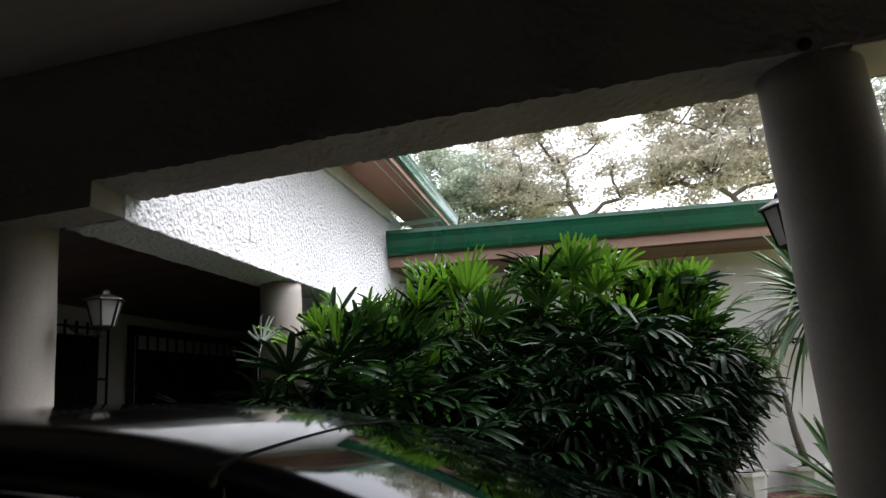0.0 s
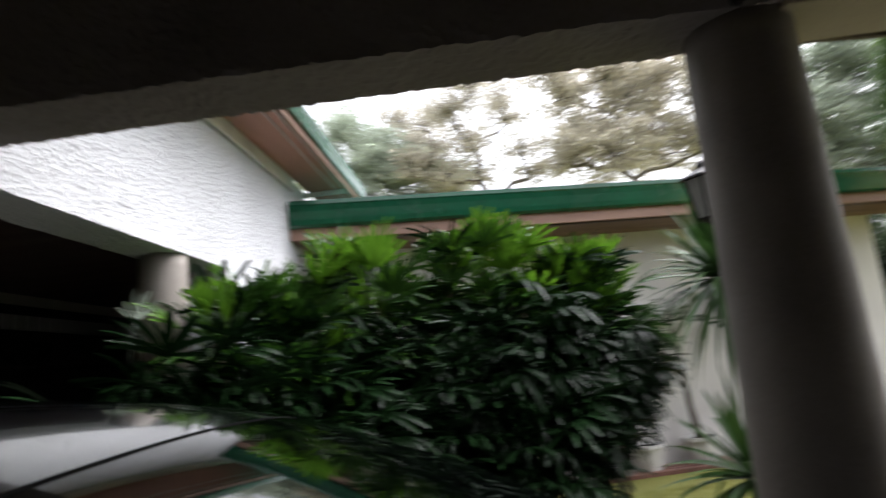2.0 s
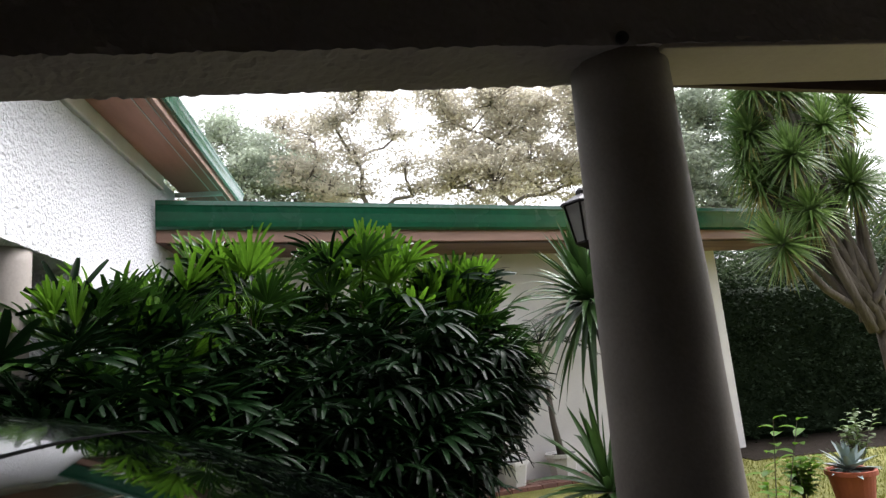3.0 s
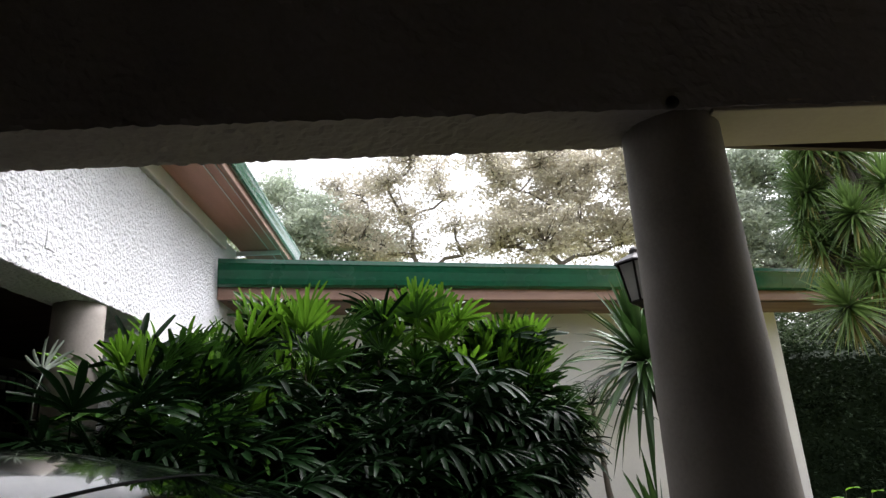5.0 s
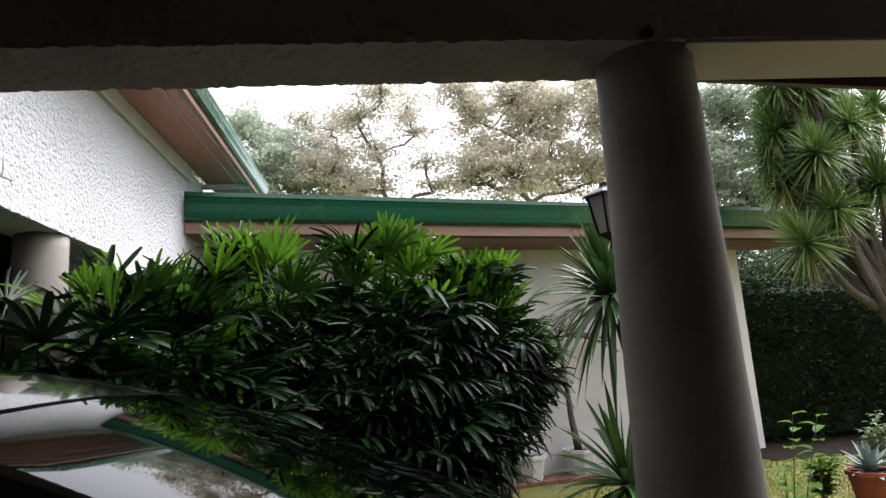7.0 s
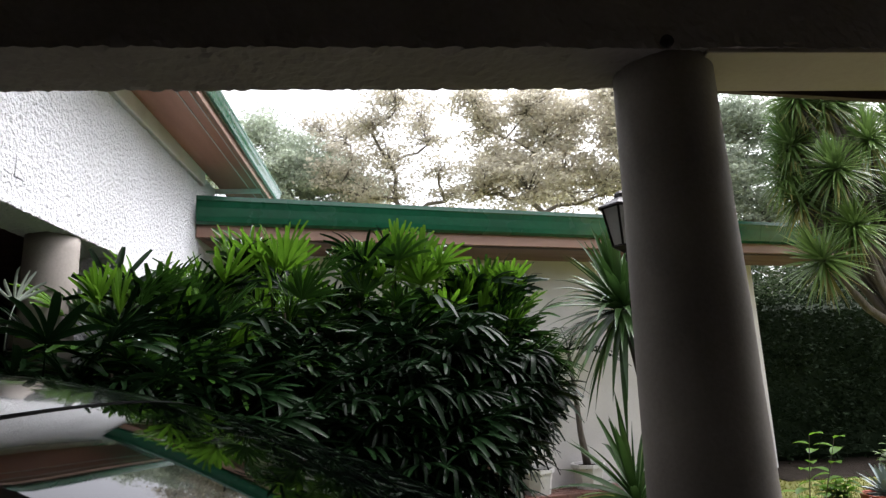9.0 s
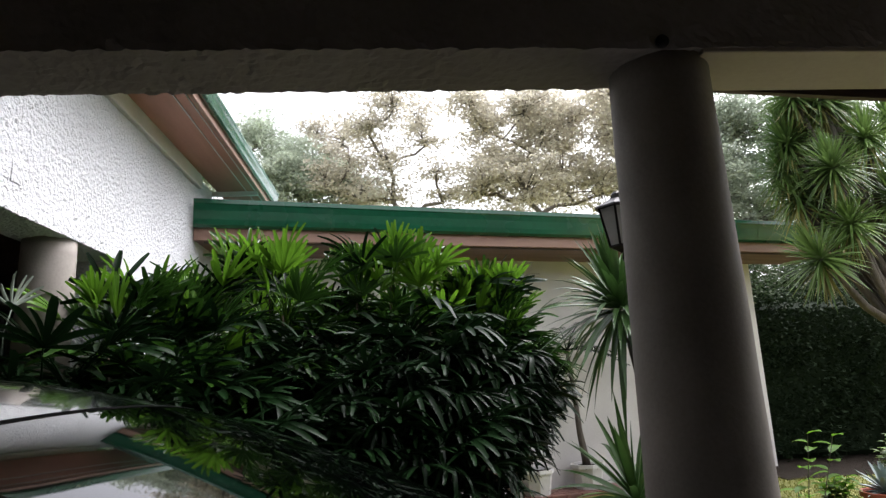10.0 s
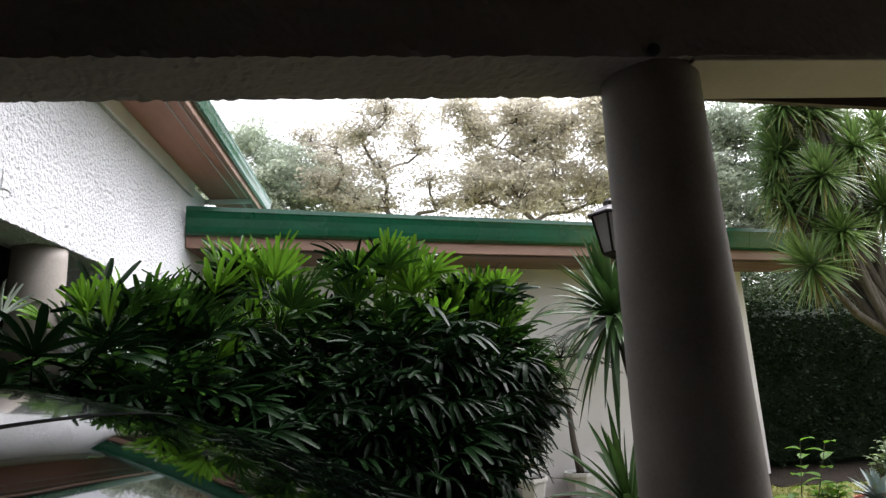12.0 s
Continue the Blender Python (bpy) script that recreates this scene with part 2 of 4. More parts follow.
def rough_box(lo, hi, step, amp, freq):
    """A box with every face gridded and its surface roughly trowelled, watertight."""
    vs, fs, index = [], [], {}

    def vert(p):
        key = tuple(round(c, 4) for c in p)
        if key not in index:
            q = Vector(p)
            d = noise.noise_vector(q * freq) * amp + noise.noise_vector(q * freq * 2.7) * amp * 0.6
            index[key] = len(vs)
            vs.append(q + d)
        return index[key]

    n = [max(1, round((hi[i] - lo[i]) / step)) for i in range(3)]
    ax = [[lo[i] + (hi[i] - lo[i]) * k / n[i] for k in range(n[i] + 1)] for i in range(3)]
    for i in range(3):
        j, k = (i + 1) % 3, (i + 2) % 3
        for side, value in ((0, lo[i]), (1, hi[i])):
            for u in range(n[j]):
                for v in range(n[k]):
                    q = []
                    for du, dv in ((0, 0), (1, 0), (1, 1), (0, 1)):
                        p = [0, 0, 0]
                        p[i], p[j], p[k] = value, ax[j][u + du], ax[k][v + dv]
                        q.append(vert(p))
                    fs.append(q if side else q[::-1])
    me = bpy.data.meshes.new("rough")
    me.from_pydata(vs, [], fs)
    return me


def rough_part(name, lo, hi, step, amp, freq, material, parent=None, label="", kind=""):
    me = rough_box(lo, hi, step, amp, freq)
    me.name = name
    me.materials.append(material)
    ob = new(name, me)
    if parent is not None:
        ob.parent = parent
    return tagged(ob, label, "", "", kind)


# ---- ground ----
def ground():
    bm = bmesh.new()
    bmesh.ops.create_grid(bm, x_segments=60, y_segments=60, size=1)
    for v in bm.verts:
        s = 1 if max(abs(v.co.x), abs(v.co.y)) < 0.98 else 8
        v.co = Vector((v.co.x * 60 * s, v.co.y * 60 * s + 10, -0.04))
    ob = part("ground", bm, M_LAWN)
    tagged(ob, "damp yellow-green lawn reaching the hedge and the house", "lawn", kind="structure")


ground()
floor = tagged(part("floor", B((-7, -6, -0.3), (8, 2.75, 0.0), 0.01), M_CONC), "damp grey concrete carport floor slab", "floor", kind="structure")
# Hidden bed: dark soil is assumed here to cut light bounced onto the palms.
bed = tagged(part("ground_bed", B((-2.0, 2.76, -0.2), (1.15, 6.6, -0.01), 0.01), M_SOIL), "dark soil bed assumed under the palms to cut bounced light", "soil bed", kind="structure")

# ---- carport: beam, ceiling, columns, unseen closing walls ----
BEAM_Z = 2.568
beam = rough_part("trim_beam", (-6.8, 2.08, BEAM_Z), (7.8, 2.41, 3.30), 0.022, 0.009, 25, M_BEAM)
side_beam = part("trim_board", B((1.12, 2.084, BEAM_Z - 0.016), (7.8, 2.404, BEAM_Z + 0.03), 0.004), M_BOARD)
tagged(side_beam, "smooth beige painted board under the beam", "trim", kind="structure")
tagged(beam, "grey-white rough stucco beam across the carport front, darkened for shade", "beam", kind="structure")
ceiling = tagged(part("ceiling", B((-6.8, -6, 3.20), (7.8, 2.07, 3.29)), M_CEIL), "dull brownish painted ceiling of the carport", "ceiling", kind="structure")
# Unseen walls, added so that daylight enters only from the front.
for nm, lo, hi in (("wall_unseen_south", (-7, -6.2, 0), (8, -6.0, 3.30)), ("wall_unseen_west", (-7.0, -6, 0), (-6.8, 2.41, 3.30)), ("wall_unseen_east", (7.8, -6, 0), (8.0, 2.0, 3.30))):
    tagged(part(nm, B(lo, hi), M_PLASTER), "unseen plain plastered wall added to keep the carport dark", "wall", kind="structure")
tagged(part("roof", B((-7, -6.2, 3.31), (8, 2.6, 3.46)), M_ROOF), "green metal roof sheet over the carport", "roof", kind="structure")
bm = bmesh.new()
sweep(bm, [(0, 2.50), (0.03, 2.50), (0.03, 2.80), (0, 2.80)], (1.1, 2.44, 0.092), (6.5, 2.44, -0.26), (0, 1, 0))
tagged(part("trim_fascia", bm, M_DARKWOOD), "dark brown eave board along the outside of the beam", "fascia", kind="structure")


def column(x, y, top, r0, r1):
    bm = bmesh.new()
    n = 40
    prof = [(r0 + (r1 - r0) * k / 24, top * k / 24) for k in range(25)]
    lathe(bm, prof, n, 0, 0)
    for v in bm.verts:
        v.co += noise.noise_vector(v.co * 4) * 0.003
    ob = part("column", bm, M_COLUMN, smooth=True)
    ob.location = (x, y, 0)
    return tagged(ob, "round off-white plastered column, darkened for shade, wider at its foot", "column", "round columns", "structure")


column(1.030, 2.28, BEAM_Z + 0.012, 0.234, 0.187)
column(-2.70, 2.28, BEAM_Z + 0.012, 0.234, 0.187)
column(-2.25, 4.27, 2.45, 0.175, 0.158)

# ---- porch wing: stucco wall, soffit, eave ----
wing = thing("house_wing", "white rough stucco house wing with a brown soffit and green gutter", "house", kind="structure")
# Added block: carries the beam's shade-dark colour over the bright lintel end.
rough_part("lintel_end", (-2.95, 2.083, 2.447), (-2.085, 2.298, 2.566), 0.03, 0.004, 20, M_BEAM, wing, "added stucco block under the beam, coloured dark for shade")
rough_part("wall_front", (-2.42, 2.30, 2.44), (-2.08, 4.95, 3.58), 0.026, 0.007, 25, M_STUCCO, wing)
rough_part("wall_end", (-2.42, 4.95, -0.05), (-2.08, 8.2, 3.58), 0.03, 0.007, 25, M_STUCCO, wing)
part("ledge", B((-2.5, 2.42, 3.585), (-2.04, 6.8, 3.76), 0.008), M_LEDGE, wing, "weathered grey cement band")
part("wall_top", B((-2.40, 6.805, 3.582), (-2.09, 7.355, 3.727), 0.004), M_STUCCO, wing)
part("soffit", B((-2.039, 2.0, 3.73), (-1.551, 8.0, 3.76)), M_SOFFIT, wing, "red-brown painted soffit boards")
part("fascia", B((-1.55, 2.0, 3.675), (-1.515, 8.0, 3.88), 0.004), M_FASCIA, wing, "pale red-brown fascia board")
for x in (-1.60, -1.70):
    part("soffit_bead", B((x - 0.006, 2.0, 3.722), (x + 0.006, 7.99, 3.729), 0.002), M_LEDGE, wing)
part("end_trim", B((-2.3, 7.36, 3.675), (-1.57, 7.40, 3.7285), 0.004), M_WHITE, wing, "white end board")

GUT = [(0, 0.0), (0.05, 0.0), (0.085, 0.025), (0.10, 0.08), (0.118, 0.17), (0.135, 0.225), (0.146, 0.24), (0.146, 0.285), (0.132, 0.285), (0.125, 0.23), (0.105, 0.20),
       (0.085, 0.09), (0.07, 0.04), (0.045, 0.015), (0.012, 0.015), (0.012, 0.25), (0, 0.25)]
bm = bmesh.new()
sweep(bm, [(o * 0.5, z * 0.5) for o, z in GUT], (-1.512, 2.0, 3.735), (-1.512, 8.02, 3.735), (1, 0, 0))
part("gutter", bm, M_GUTTER, wing, "glossy green metal gutter")
bm = bmesh.new()
sweep(bm, [(0, 0), (0, 0.03), (-3.5, 0.93), (-3.5, 0.90)], (-1.49, 1.9, 3.885), (-1.49, 8.05, 3.885), (1, 0, 0))
part("roof", bm, M_ROOF, wing, "green metal roofing")
part("porch_ceiling", B((-4.5, 2.3, 2.56), (-2.425, 8.0, 2.62)), M_DARKWOOD, wing, "dark red-brown porch ceiling")
# Unseen end wall, added to keep daylight out of the porch.
part("unseen_porch_end", B((-4.399, 8.0, -0.05), (-2.43, 8.2, 2.559)), M_INNER, wing)
part("inner_wall", B((-4.6, 2.2, -0.05), (-4.4, 8.2, 2.559)), M_INNER, wing, "cream painted porch wall")
tagged(part("floor_porch", B((-4.399, 2.76, -0.2), (-2.05, 7.99, 0.02)), M_CONC), "grey porch floor slab", "floor", kind="structure")

# ---- rear wing, turned a little from the carport ----
ANG = 13.55
GX, GY = -2.07, 6.64
rear = thing("rear_house", "white plastered rear wing under a long green gutter", "house", GX, GY, 0, ANG, kind="structure")
UL = 9.0
part("wall", B((-0.1, 0.93, -0.05), (8.06, 1.15, 3.30)), M_PLASTER, rear, "off-white plastered wall")
part("side_wall", B((7.84, 1.151, -0.05), (8.06, 8, 3.1)), M_PLASTER, rear)
bm = bmesh.new()
sweep(bm, GUT, (0, 0, 3.11), (UL, 0, 3.11), (0, -1, 0))
part("gutter", bm, M_GUTTER, rear, "glossy green metal gutter")
for u in (2.45, 4.9, 7.3):
    bm = bmesh.new()
    sweep(bm, [(o + 0.003, z) for o, z in GUT[1:9]] + [(o - 0.006, z) for o, z in GUT[1:9][::-1]], (u, 0, 3.11), (u + 0.05, 0, 3.11), (0, -1, 0))
    part("gutter_joint", bm, M_GUTTER, rear)
part("fascia", B((0, 0.0, 2.985), (UL, 0.03, 3.12), 0.004), M_FASCIA, rear, "brown fascia board")
part("soffit", B((0, 0.031, 2.995), (UL, 0.929, 3.02)), M_SOFFIT_SHADED, rear, "brown soffit boards, darkened for the shade under the eave")
part("soffit_vent", B((0.1, 0.10, 2.985), (UL - 0.1, 0.16, 2.9945)), M_DARKWOOD, rear, "dark perforated vent strip")
bm = bmesh.new()
sweep(bm, [(0, 0), (0, 0.03), (-5.0, 0.93), (-5.0, 0.90)], (0.2, 0, 3.37), (UL + 0.1, 0, 3.37), (0, -1, 0))
part("roof", bm, M_ROOF, rear, "green metal roofing")


# ---- car ----
def car():
    """A dark hatchback, its nose towards +x; the middle line lies at y = 0 of the thing."""
    c = thing("car", "dark glossy hatchback car parked on the concrete carport floor", "car", 0, 1.13, 0)
    knots = (-2.7, -2.1, -1.5, -1.0, -0.6, -0.2, 0.2, 0.6, 1.0)
    line = (1.409, 1.477, 1.506, 1.496, 1.443, 1.317, 1.137, 0.903, 0.615)

    def height(x):
        """The middle line of roof and windscreen: a smooth curve through the knots."""
        i = max(0, min(len(knots) - 2, sum(k <= x for k in knots) - 1))
        slope = [(line[min(j + 1, 8)] - line[max(j - 1, 0)]) / (knots[min(j + 1, 8)] - knots[max(j - 1, 0)]) for j in (i, i + 1)]
        w = knots[i + 1] - knots[i]
        f = (x - knots[i]) / w
        return ((2 * f ** 3 - 3 * f ** 2 + 1) * line[i] + (f ** 3 - 2 * f ** 2 + f) * w * slope[0]
                + (3 * f ** 2 - 2 * f ** 3) * line[i + 1] + (f ** 3 - f ** 2) * w * slope[1])

    def skin(x, y):
        """Roof and windscreen fall away towards both sides, the far one a little more."""
        v = y / 0.58
        return height(x) - float(np.interp(x, (-2, -0.4, 1), (0.047, 0.020, 0.049))) * v * v - float(np.interp(x, (-2, -0.4, 1), (0, 0.015, 0.008))) * (1 if v > 0 else 0.4) * v ** 4 - 0.017 * v

    def header(v):
        return -0.462 - 0.035 * v - 0.02 * v ** 4

    def shell(name, place, nu, material, label="", thick=0.012, nv=40):
        """A curved panel from place(u, v), u from 0 to 1 along, v from -1 to 1 across."""
        bm = bmesh.new()
        rows = [[bm.verts.new(place(i / nu, -1 + 2 * k / nv)) for k in range(nv + 1)] for i in range(nu + 1)]
        for p, q in zip(rows, rows[1:]):
            for k in range(nv):
                bm.faces.new((p[k], q[k], q[k + 1], p[k + 1]))
        bmesh.ops.recalc_face_normals(bm, faces=bm.faces)
        if sum(f.normal.z for f in bm.faces) < 0:
            bmesh.ops.reverse_faces(bm, faces=bm.faces)
        bmesh.ops.solidify(bm, geom=bm.faces[:], thickness=thick)
        for e in bm.edges:
            e.smooth = len(e.link_faces) == 2 and e.calc_face_angle(0) < 0.5
        return part(name, bm, material, c, label, smooth=True)

    def roof_at(u, v):
        x = -2.72 + (header(v) - 0.004 + 2.72) * u
        return (x, v * 0.65, skin(x, v * 0.65) - 0.02 * abs(v) ** 30)

    def glass_at(u, v):
        x = header(v) + 0.004 + (1.10 - 0.1 * v * v) * u
        y = v * (0.65 + 0.03 * u)
        return (x, y, skin(x, y) - 0.01 * abs(v) ** 30)

    def seal_at(u, v):
        x = header(v) - 0.0045 + 0.009 * u
        return (x, v * 0.645, skin(x, v * 0.645) + 0.0006)

    shell("roof_panel", roof_at, 44, M_CAR)
    shell("windscreen", glass_at, 36, M_CARGLASS, "tinted glass windscreen")
    shell("windscreen_seal", seal_at, 2, M_RUBBER, "black rubber seal", 0.006)
    shell("rear_window", lambda u, v: (-2.735 - 0.42 * u, v * 0.57, 1.395 - 0.38 * u - 0.05 * v * v), 8, M_CARGLASS, "tinted rear glass")
    roof_x = [-2.72 + 2.2 * k / 26 for k in range(27)]
    # lower body, lofted
    st = [(-3.28, 0.62, 0.36, 0.86), (-3.2, 0.74, 0.26, 0.98), (-2.9, 0.80, 0.22, 1.0), (-2.2, 0.82, 0.20, 1.0), (-1.2, 0.825, 0.19, 0.98), (-0.2, 0.82, 0.19, 0.965),
          (0.4, 0.81, 0.20, 0.95), (0.9, 0.78, 0.22, 0.88), (1.2, 0.70, 0.26, 0.78), (1.32, 0.58, 0.34, 0.66)]
    bm = bmesh.new()
    rings = []
    for x, w, z0, z1 in st:
        ring = []
        for k in range(28):
            a = k * math.tau / 28
            cy, cz = math.cos(a), math.sin(a)
            e = 0.38
            ring.append(bm.verts.new((x, w * math.copysign(abs(cy) ** e, cy), (z0 + z1) / 2 + (z1 - z0) / 2 * math.copysign(abs(cz) ** e, cz))))
        rings.append(ring)
    for a, b in zip(rings, rings[1:]):
        for k in range(28):
            bm.faces.new((a[k], a[(k + 1) % 28], b[(k + 1) % 28], b[k]))
    bm.faces.new(rings[0][::-1])
    bm.faces.new(rings[-1])
    bmesh.ops.recalc_face_normals(bm, faces=bm.faces)
    part("body", bm, M_CAR, c, smooth=True)
    for s in (-1, 1):
        def strip(name, pts, th, material, label=""):
            bm = bmesh.new()
            lo = [bm.verts.new((x, s * y, z)) for x, y, z in pts]
            hi = [bm.verts.new((x, s * (y - th), z)) for x, y, z in pts]
            n = len(pts)
            bm.faces.new(lo)
            bm.faces.new(hi[::-1])
            for k in range(n):
                bm.faces.new((lo[k], hi[k], hi[(k + 1) % n], lo[(k + 1) % n]))
            bmesh.ops.recalc_face_normals(bm, faces=bm.faces)
            return part(name, bm, material, c, label)
        strip("side_window", [(-0.52, 0.595, 1.30), (0.30, 0.745, 0.965), (-1.25, 0.765, 0.98), (-1.25, 0.63, 1.40)], 0.012, M_CARGLASS, "tinted side glass")
        strip("side_window", [(-1.33, 0.63, 1.428), (-1.33, 0.765, 0.985), (-2.3, 0.755, 1.0), (-2.3, 0.62, 1.41)], 0.012, M_CARGLASS, "tinted side glass")
        for a, b, r in (((-1.29, 0.625, 1.44), (-1.29, 0.775, 0.97), 0.035), ((-2.5, 0.60, 1.40), (-2.75, 0.74, 0.98), 0.12), ((-0.50, 0.585, 1.30), (0.42, 0.66, 0.925), 0.02)):
            bm = bmesh.new()
            tube(bm, [(a[0], s * a[1], a[2]), (b[0], s * b[1], b[2])], [r, r], 10)
            part("pillar", bm, M_CAR, c, smooth=True)
        bm = bmesh.new()
        tube(bm, [(x, s * 0.585, height(x) - 0.092) for x in roof_x[::2] + [-0.5]], [0.022] * 15, 8)
        part("roof_rail", bm, M_CAR, c, smooth=True)
        bm = bmesh.new()
        bmesh.ops.create_uvsphere(bm, u_segments=14, v_segments=8, radius=1)
        for v in bm.verts:
            v.co = Vector((0.40 + v.co.x * 0.05, s * (0.84 + v.co.y * 0.10), 0.89 + v.co.z * 0.06))
        part("wing_mirror", bm, M_CAR, c, smooth=True)
        bm = bmesh.new()
        bmesh.ops.create_uvsphere(bm, u_segments=14, v_segments=8, radius=1)
        for v in bm.verts:
            v.co = Vector((1.12 + v.co.x * 0.17, s * (0.58 + v.co.y * 0.12), 0.68 + v.co.z * 0.075))
        part("headlight", bm, M_CLEAR, c, "clear headlight", smooth=True)
        bm = bmesh.new()
        box(bm, (-3.28, s * 0.66 - 0.1, 0.72), (-3.15, s * 0.66 + 0.1, 0.93), 0.02)
        part("tail_light", bm, M_REDLENS, c, "red tail light")
        for x in (0.62, -2.35):
            w = thing("wheel", "", "")
            del_keys = [k for k in w.keys()]
            for k in del_keys:
                del w[k]
            w.parent = c
            bm = bmesh.new()
            lathe(bm, [(0.20, -0.085), (0.29, -0.09), (0.305, -0.06), (0.305, 0.06), (0.29, 0.09), (0.20, 0.085)], 28)
            t = part("tyre", bm, M_RUBBER, w, smooth=True)
            bm = bmesh.new()
            lathe(bm, [(0.02, -0.07), (0.06, -0.075), (0.19, -0.06), (0.20, -0.08), (0.20, 0.08), (0.19, 0.06), (0.06, 0.075), (0.02, 0.07)], 20)
            part("rim", bm, M_ALLOY, w)
            w.matrix_basis = pose(x, s * 0.72, 0.305, 90, 0, 0)
    for k in range(5):
        part("grille_bar", B((1.27, -0.4, 0.44 + k * 0.035), (1.325 - abs(k - 2) * 0.004, 0.4, 0.455 + k * 0.035)), M_RUBBER, c)
    for s in (-1, 1):
        bm = bmesh.new()
        y0 = s * 0.28
        tube(bm, [(0.56, y0, 0.945), (0.50, y0 + 0.05, 0.975), (0.30, y0 - 0.25, skin(0.30, y0 - 0.25) + 0.012)], [0.012, 0.008, 0.004], 6)
        part("wiper", bm, M_RUBBER, c)
    return c


car()


# ---- lanterns ----
def lantern(x, y, z, ax, ay, tall=0.88):
    """A hexagonal wall lantern; (ax, ay): the way from it to the column that carries it."""
    t = thing("wall_lantern", "black iron wall lantern with frosted panes on a column", "lantern", x, y, z, 0, "wall lanterns")
    bm = bmesh.new()
    lathe(bm, [(0.018, 0.30), (0.03, 0.285), (0.035, 0.262), (0.115, 0.215), (0.118, 0.205), (0.10, 0.203)][::-1], 6)
    part("cap", bm, M_IRON, t)
    bm = bmesh.new()
    lathe(bm, [(0.052, 0.0), (0.058, 0.004), (0.094, 0.20), (0.09, 0.203)], 6)
    part("pane", bm, M_LAMPGLASS, t, "frosted glass panes")
    for k in range(6):
        a = k * math.tau / 6
        bm = bmesh.new()
        tube(bm, [(0.059 * math.cos(a), 0.059 * math.sin(a), 0), (0.097 * math.cos(a), 0.097 * math.sin(a), 0.205)], [0.006, 0.006], 6)
        part("glazing_bar", bm, M_IRON, t)
    bm = bmesh.new()
    lathe(bm, [(0.01, -0.035), (0.03, -0.02), (0.062, -0.005), (0.062, 0.004)], 6)
    part("base", bm, M_IRON, t)
    bm = bmesh.new()
    pts = []
    for k in range(15):
        a = k / 14 * 5.2
        r = 0.035 - 0.0016 * k
        pts.append((ax * (0.02 + r * math.cos(a)), ay * (0.02 + r * math.cos(a)), -0.065 + r * math.sin(a)))
    tube(bm, pts, [0.006] * 15, 6)
    part("scroll", bm, M_IRON, t)
    bm = bmesh.new()
    tube(bm, [(0, 0, -0.02), (ax * 0.06, ay * 0.06, -0.07), (ax * 0.14, ay * 0.14, -0.05), (ax * 0.22, ay * 0.22, 0.04)], [0.009] * 4, 6)
    part("bracket", bm, M_IRON, t)
    t.scale = (0.88, 0.88, tall)
    return t


lantern(0.937, 2.60, 1.945, 0.3, -0.95, 0.80)
lantern(-2.30, 2.44, 1.95, -0.8, -0.4, 0.62)

# small round conduit box under the beam
bm = bmesh.new()
lathe(bm, [(0.018, 0.0), (0.024, 0.004), (0.024, 0.02)], 16)
ob = part("junction_box", bm, M_IRON, smooth=True)
ob.matrix_world = pose(0.96, 2.078, 2.585, 90, 0, 0)
tagged(ob, "small dark round junction box on the beam", "junction box")
pl = part("cover_plate", B((-2.09, 3.50, 2.60), (-2.072, 3.60, 2.72), 0.003), M_STUCCO)
tagged(pl, "white painted cover plate on the stucco wall", "cover plate")


# ---- porch window and barred gate ----
def grille(name, label, cat, y0, y1, z0, z1, bars, rails, x=-4.36, frame_glass=True, top=0.06, foot=0.06):
    t = thing(name, label, cat, x, 0, 0)
    if frame_glass:
        part("glass", B((-0.034, y0 + 0.06, z0 + foot), (-0.022, y1 - 0.06, z1 - top)), M_DARKGLASS, t, "dark glass")
        for lo, hi in (((y0, z0), (y1, z0 + foot)), ((y0, z1 - top), (y1, z1)), ((y0, z0 + foot + 0.001), (y0 + 0.06, z1 - top - 0.001)), ((y1 - 0.06, z0 + foot + 0.001), (y1, z1 - top - 0.001))):
            part("frame", B((-0.039, lo[0], lo[1]), (0.0, hi[0], hi[1]), 0.004), M_WHITE, t, "cream window frame")
    for k in range(bars + 1):
        y = y0 + (y1 - y0) * k / bars
        part("bar", B((0.04, y - 0.008, z0 - 0.05), (0.056, y + 0.008, z1 + 0.05)), M_IRON, t)
    for k in range(rails + 1):
        z = z0 + (z1 - z0) * k / rails
        part("rail", B((0.036, y0 - 0.02, z - 0.010), (0.0395, y1 + 0.02, z + 0.010)), M_IRON, t)
    return t


tagged(grille("window_porch", "porch window with dark glass behind black iron bars", "window", 3.95, 4.85, 1.45, 2.36, 7, 2, foot=0.16), kind="structure")
tagged(grille("window_barred", "wide porch window behind a black iron grille", "window", 5.25, 7.6, 0.9, 2.36, 15, 3, top=0.14), kind="structure")

surround = bpy.data.objects["window_barred"]
for lo, hi in (((5.16, 2.36), (7.69, 2.44)), ((5.16, 0.85), (5.235, 2.359))):
    part("surround", B((0.0, lo[0], lo[1]), (0.034, hi[0], hi[1]), 0.004), M_IRON, surround, "black iron surround")

# ---- door of the rear wing, with its step ----
door = thing("door_rear", "dark panelled wooden door in the white wall, closed", "door", GX, GY, 0, ANG, kind="structure")
part("leaf", B((3.06, 0.895, 0.1), (3.96, 0.928, 2.15), 0.004), M_DOOR, door)
for z0, z1 in ((0.2, 0.75), (0.85, 1.4), (1.5, 2.05)):
    for u in (3.14, 3.55):
        part("panel", B((u, 0.88, z0), (u + 0.33, 0.8945, z1), 0.012), M_DOOR, door)
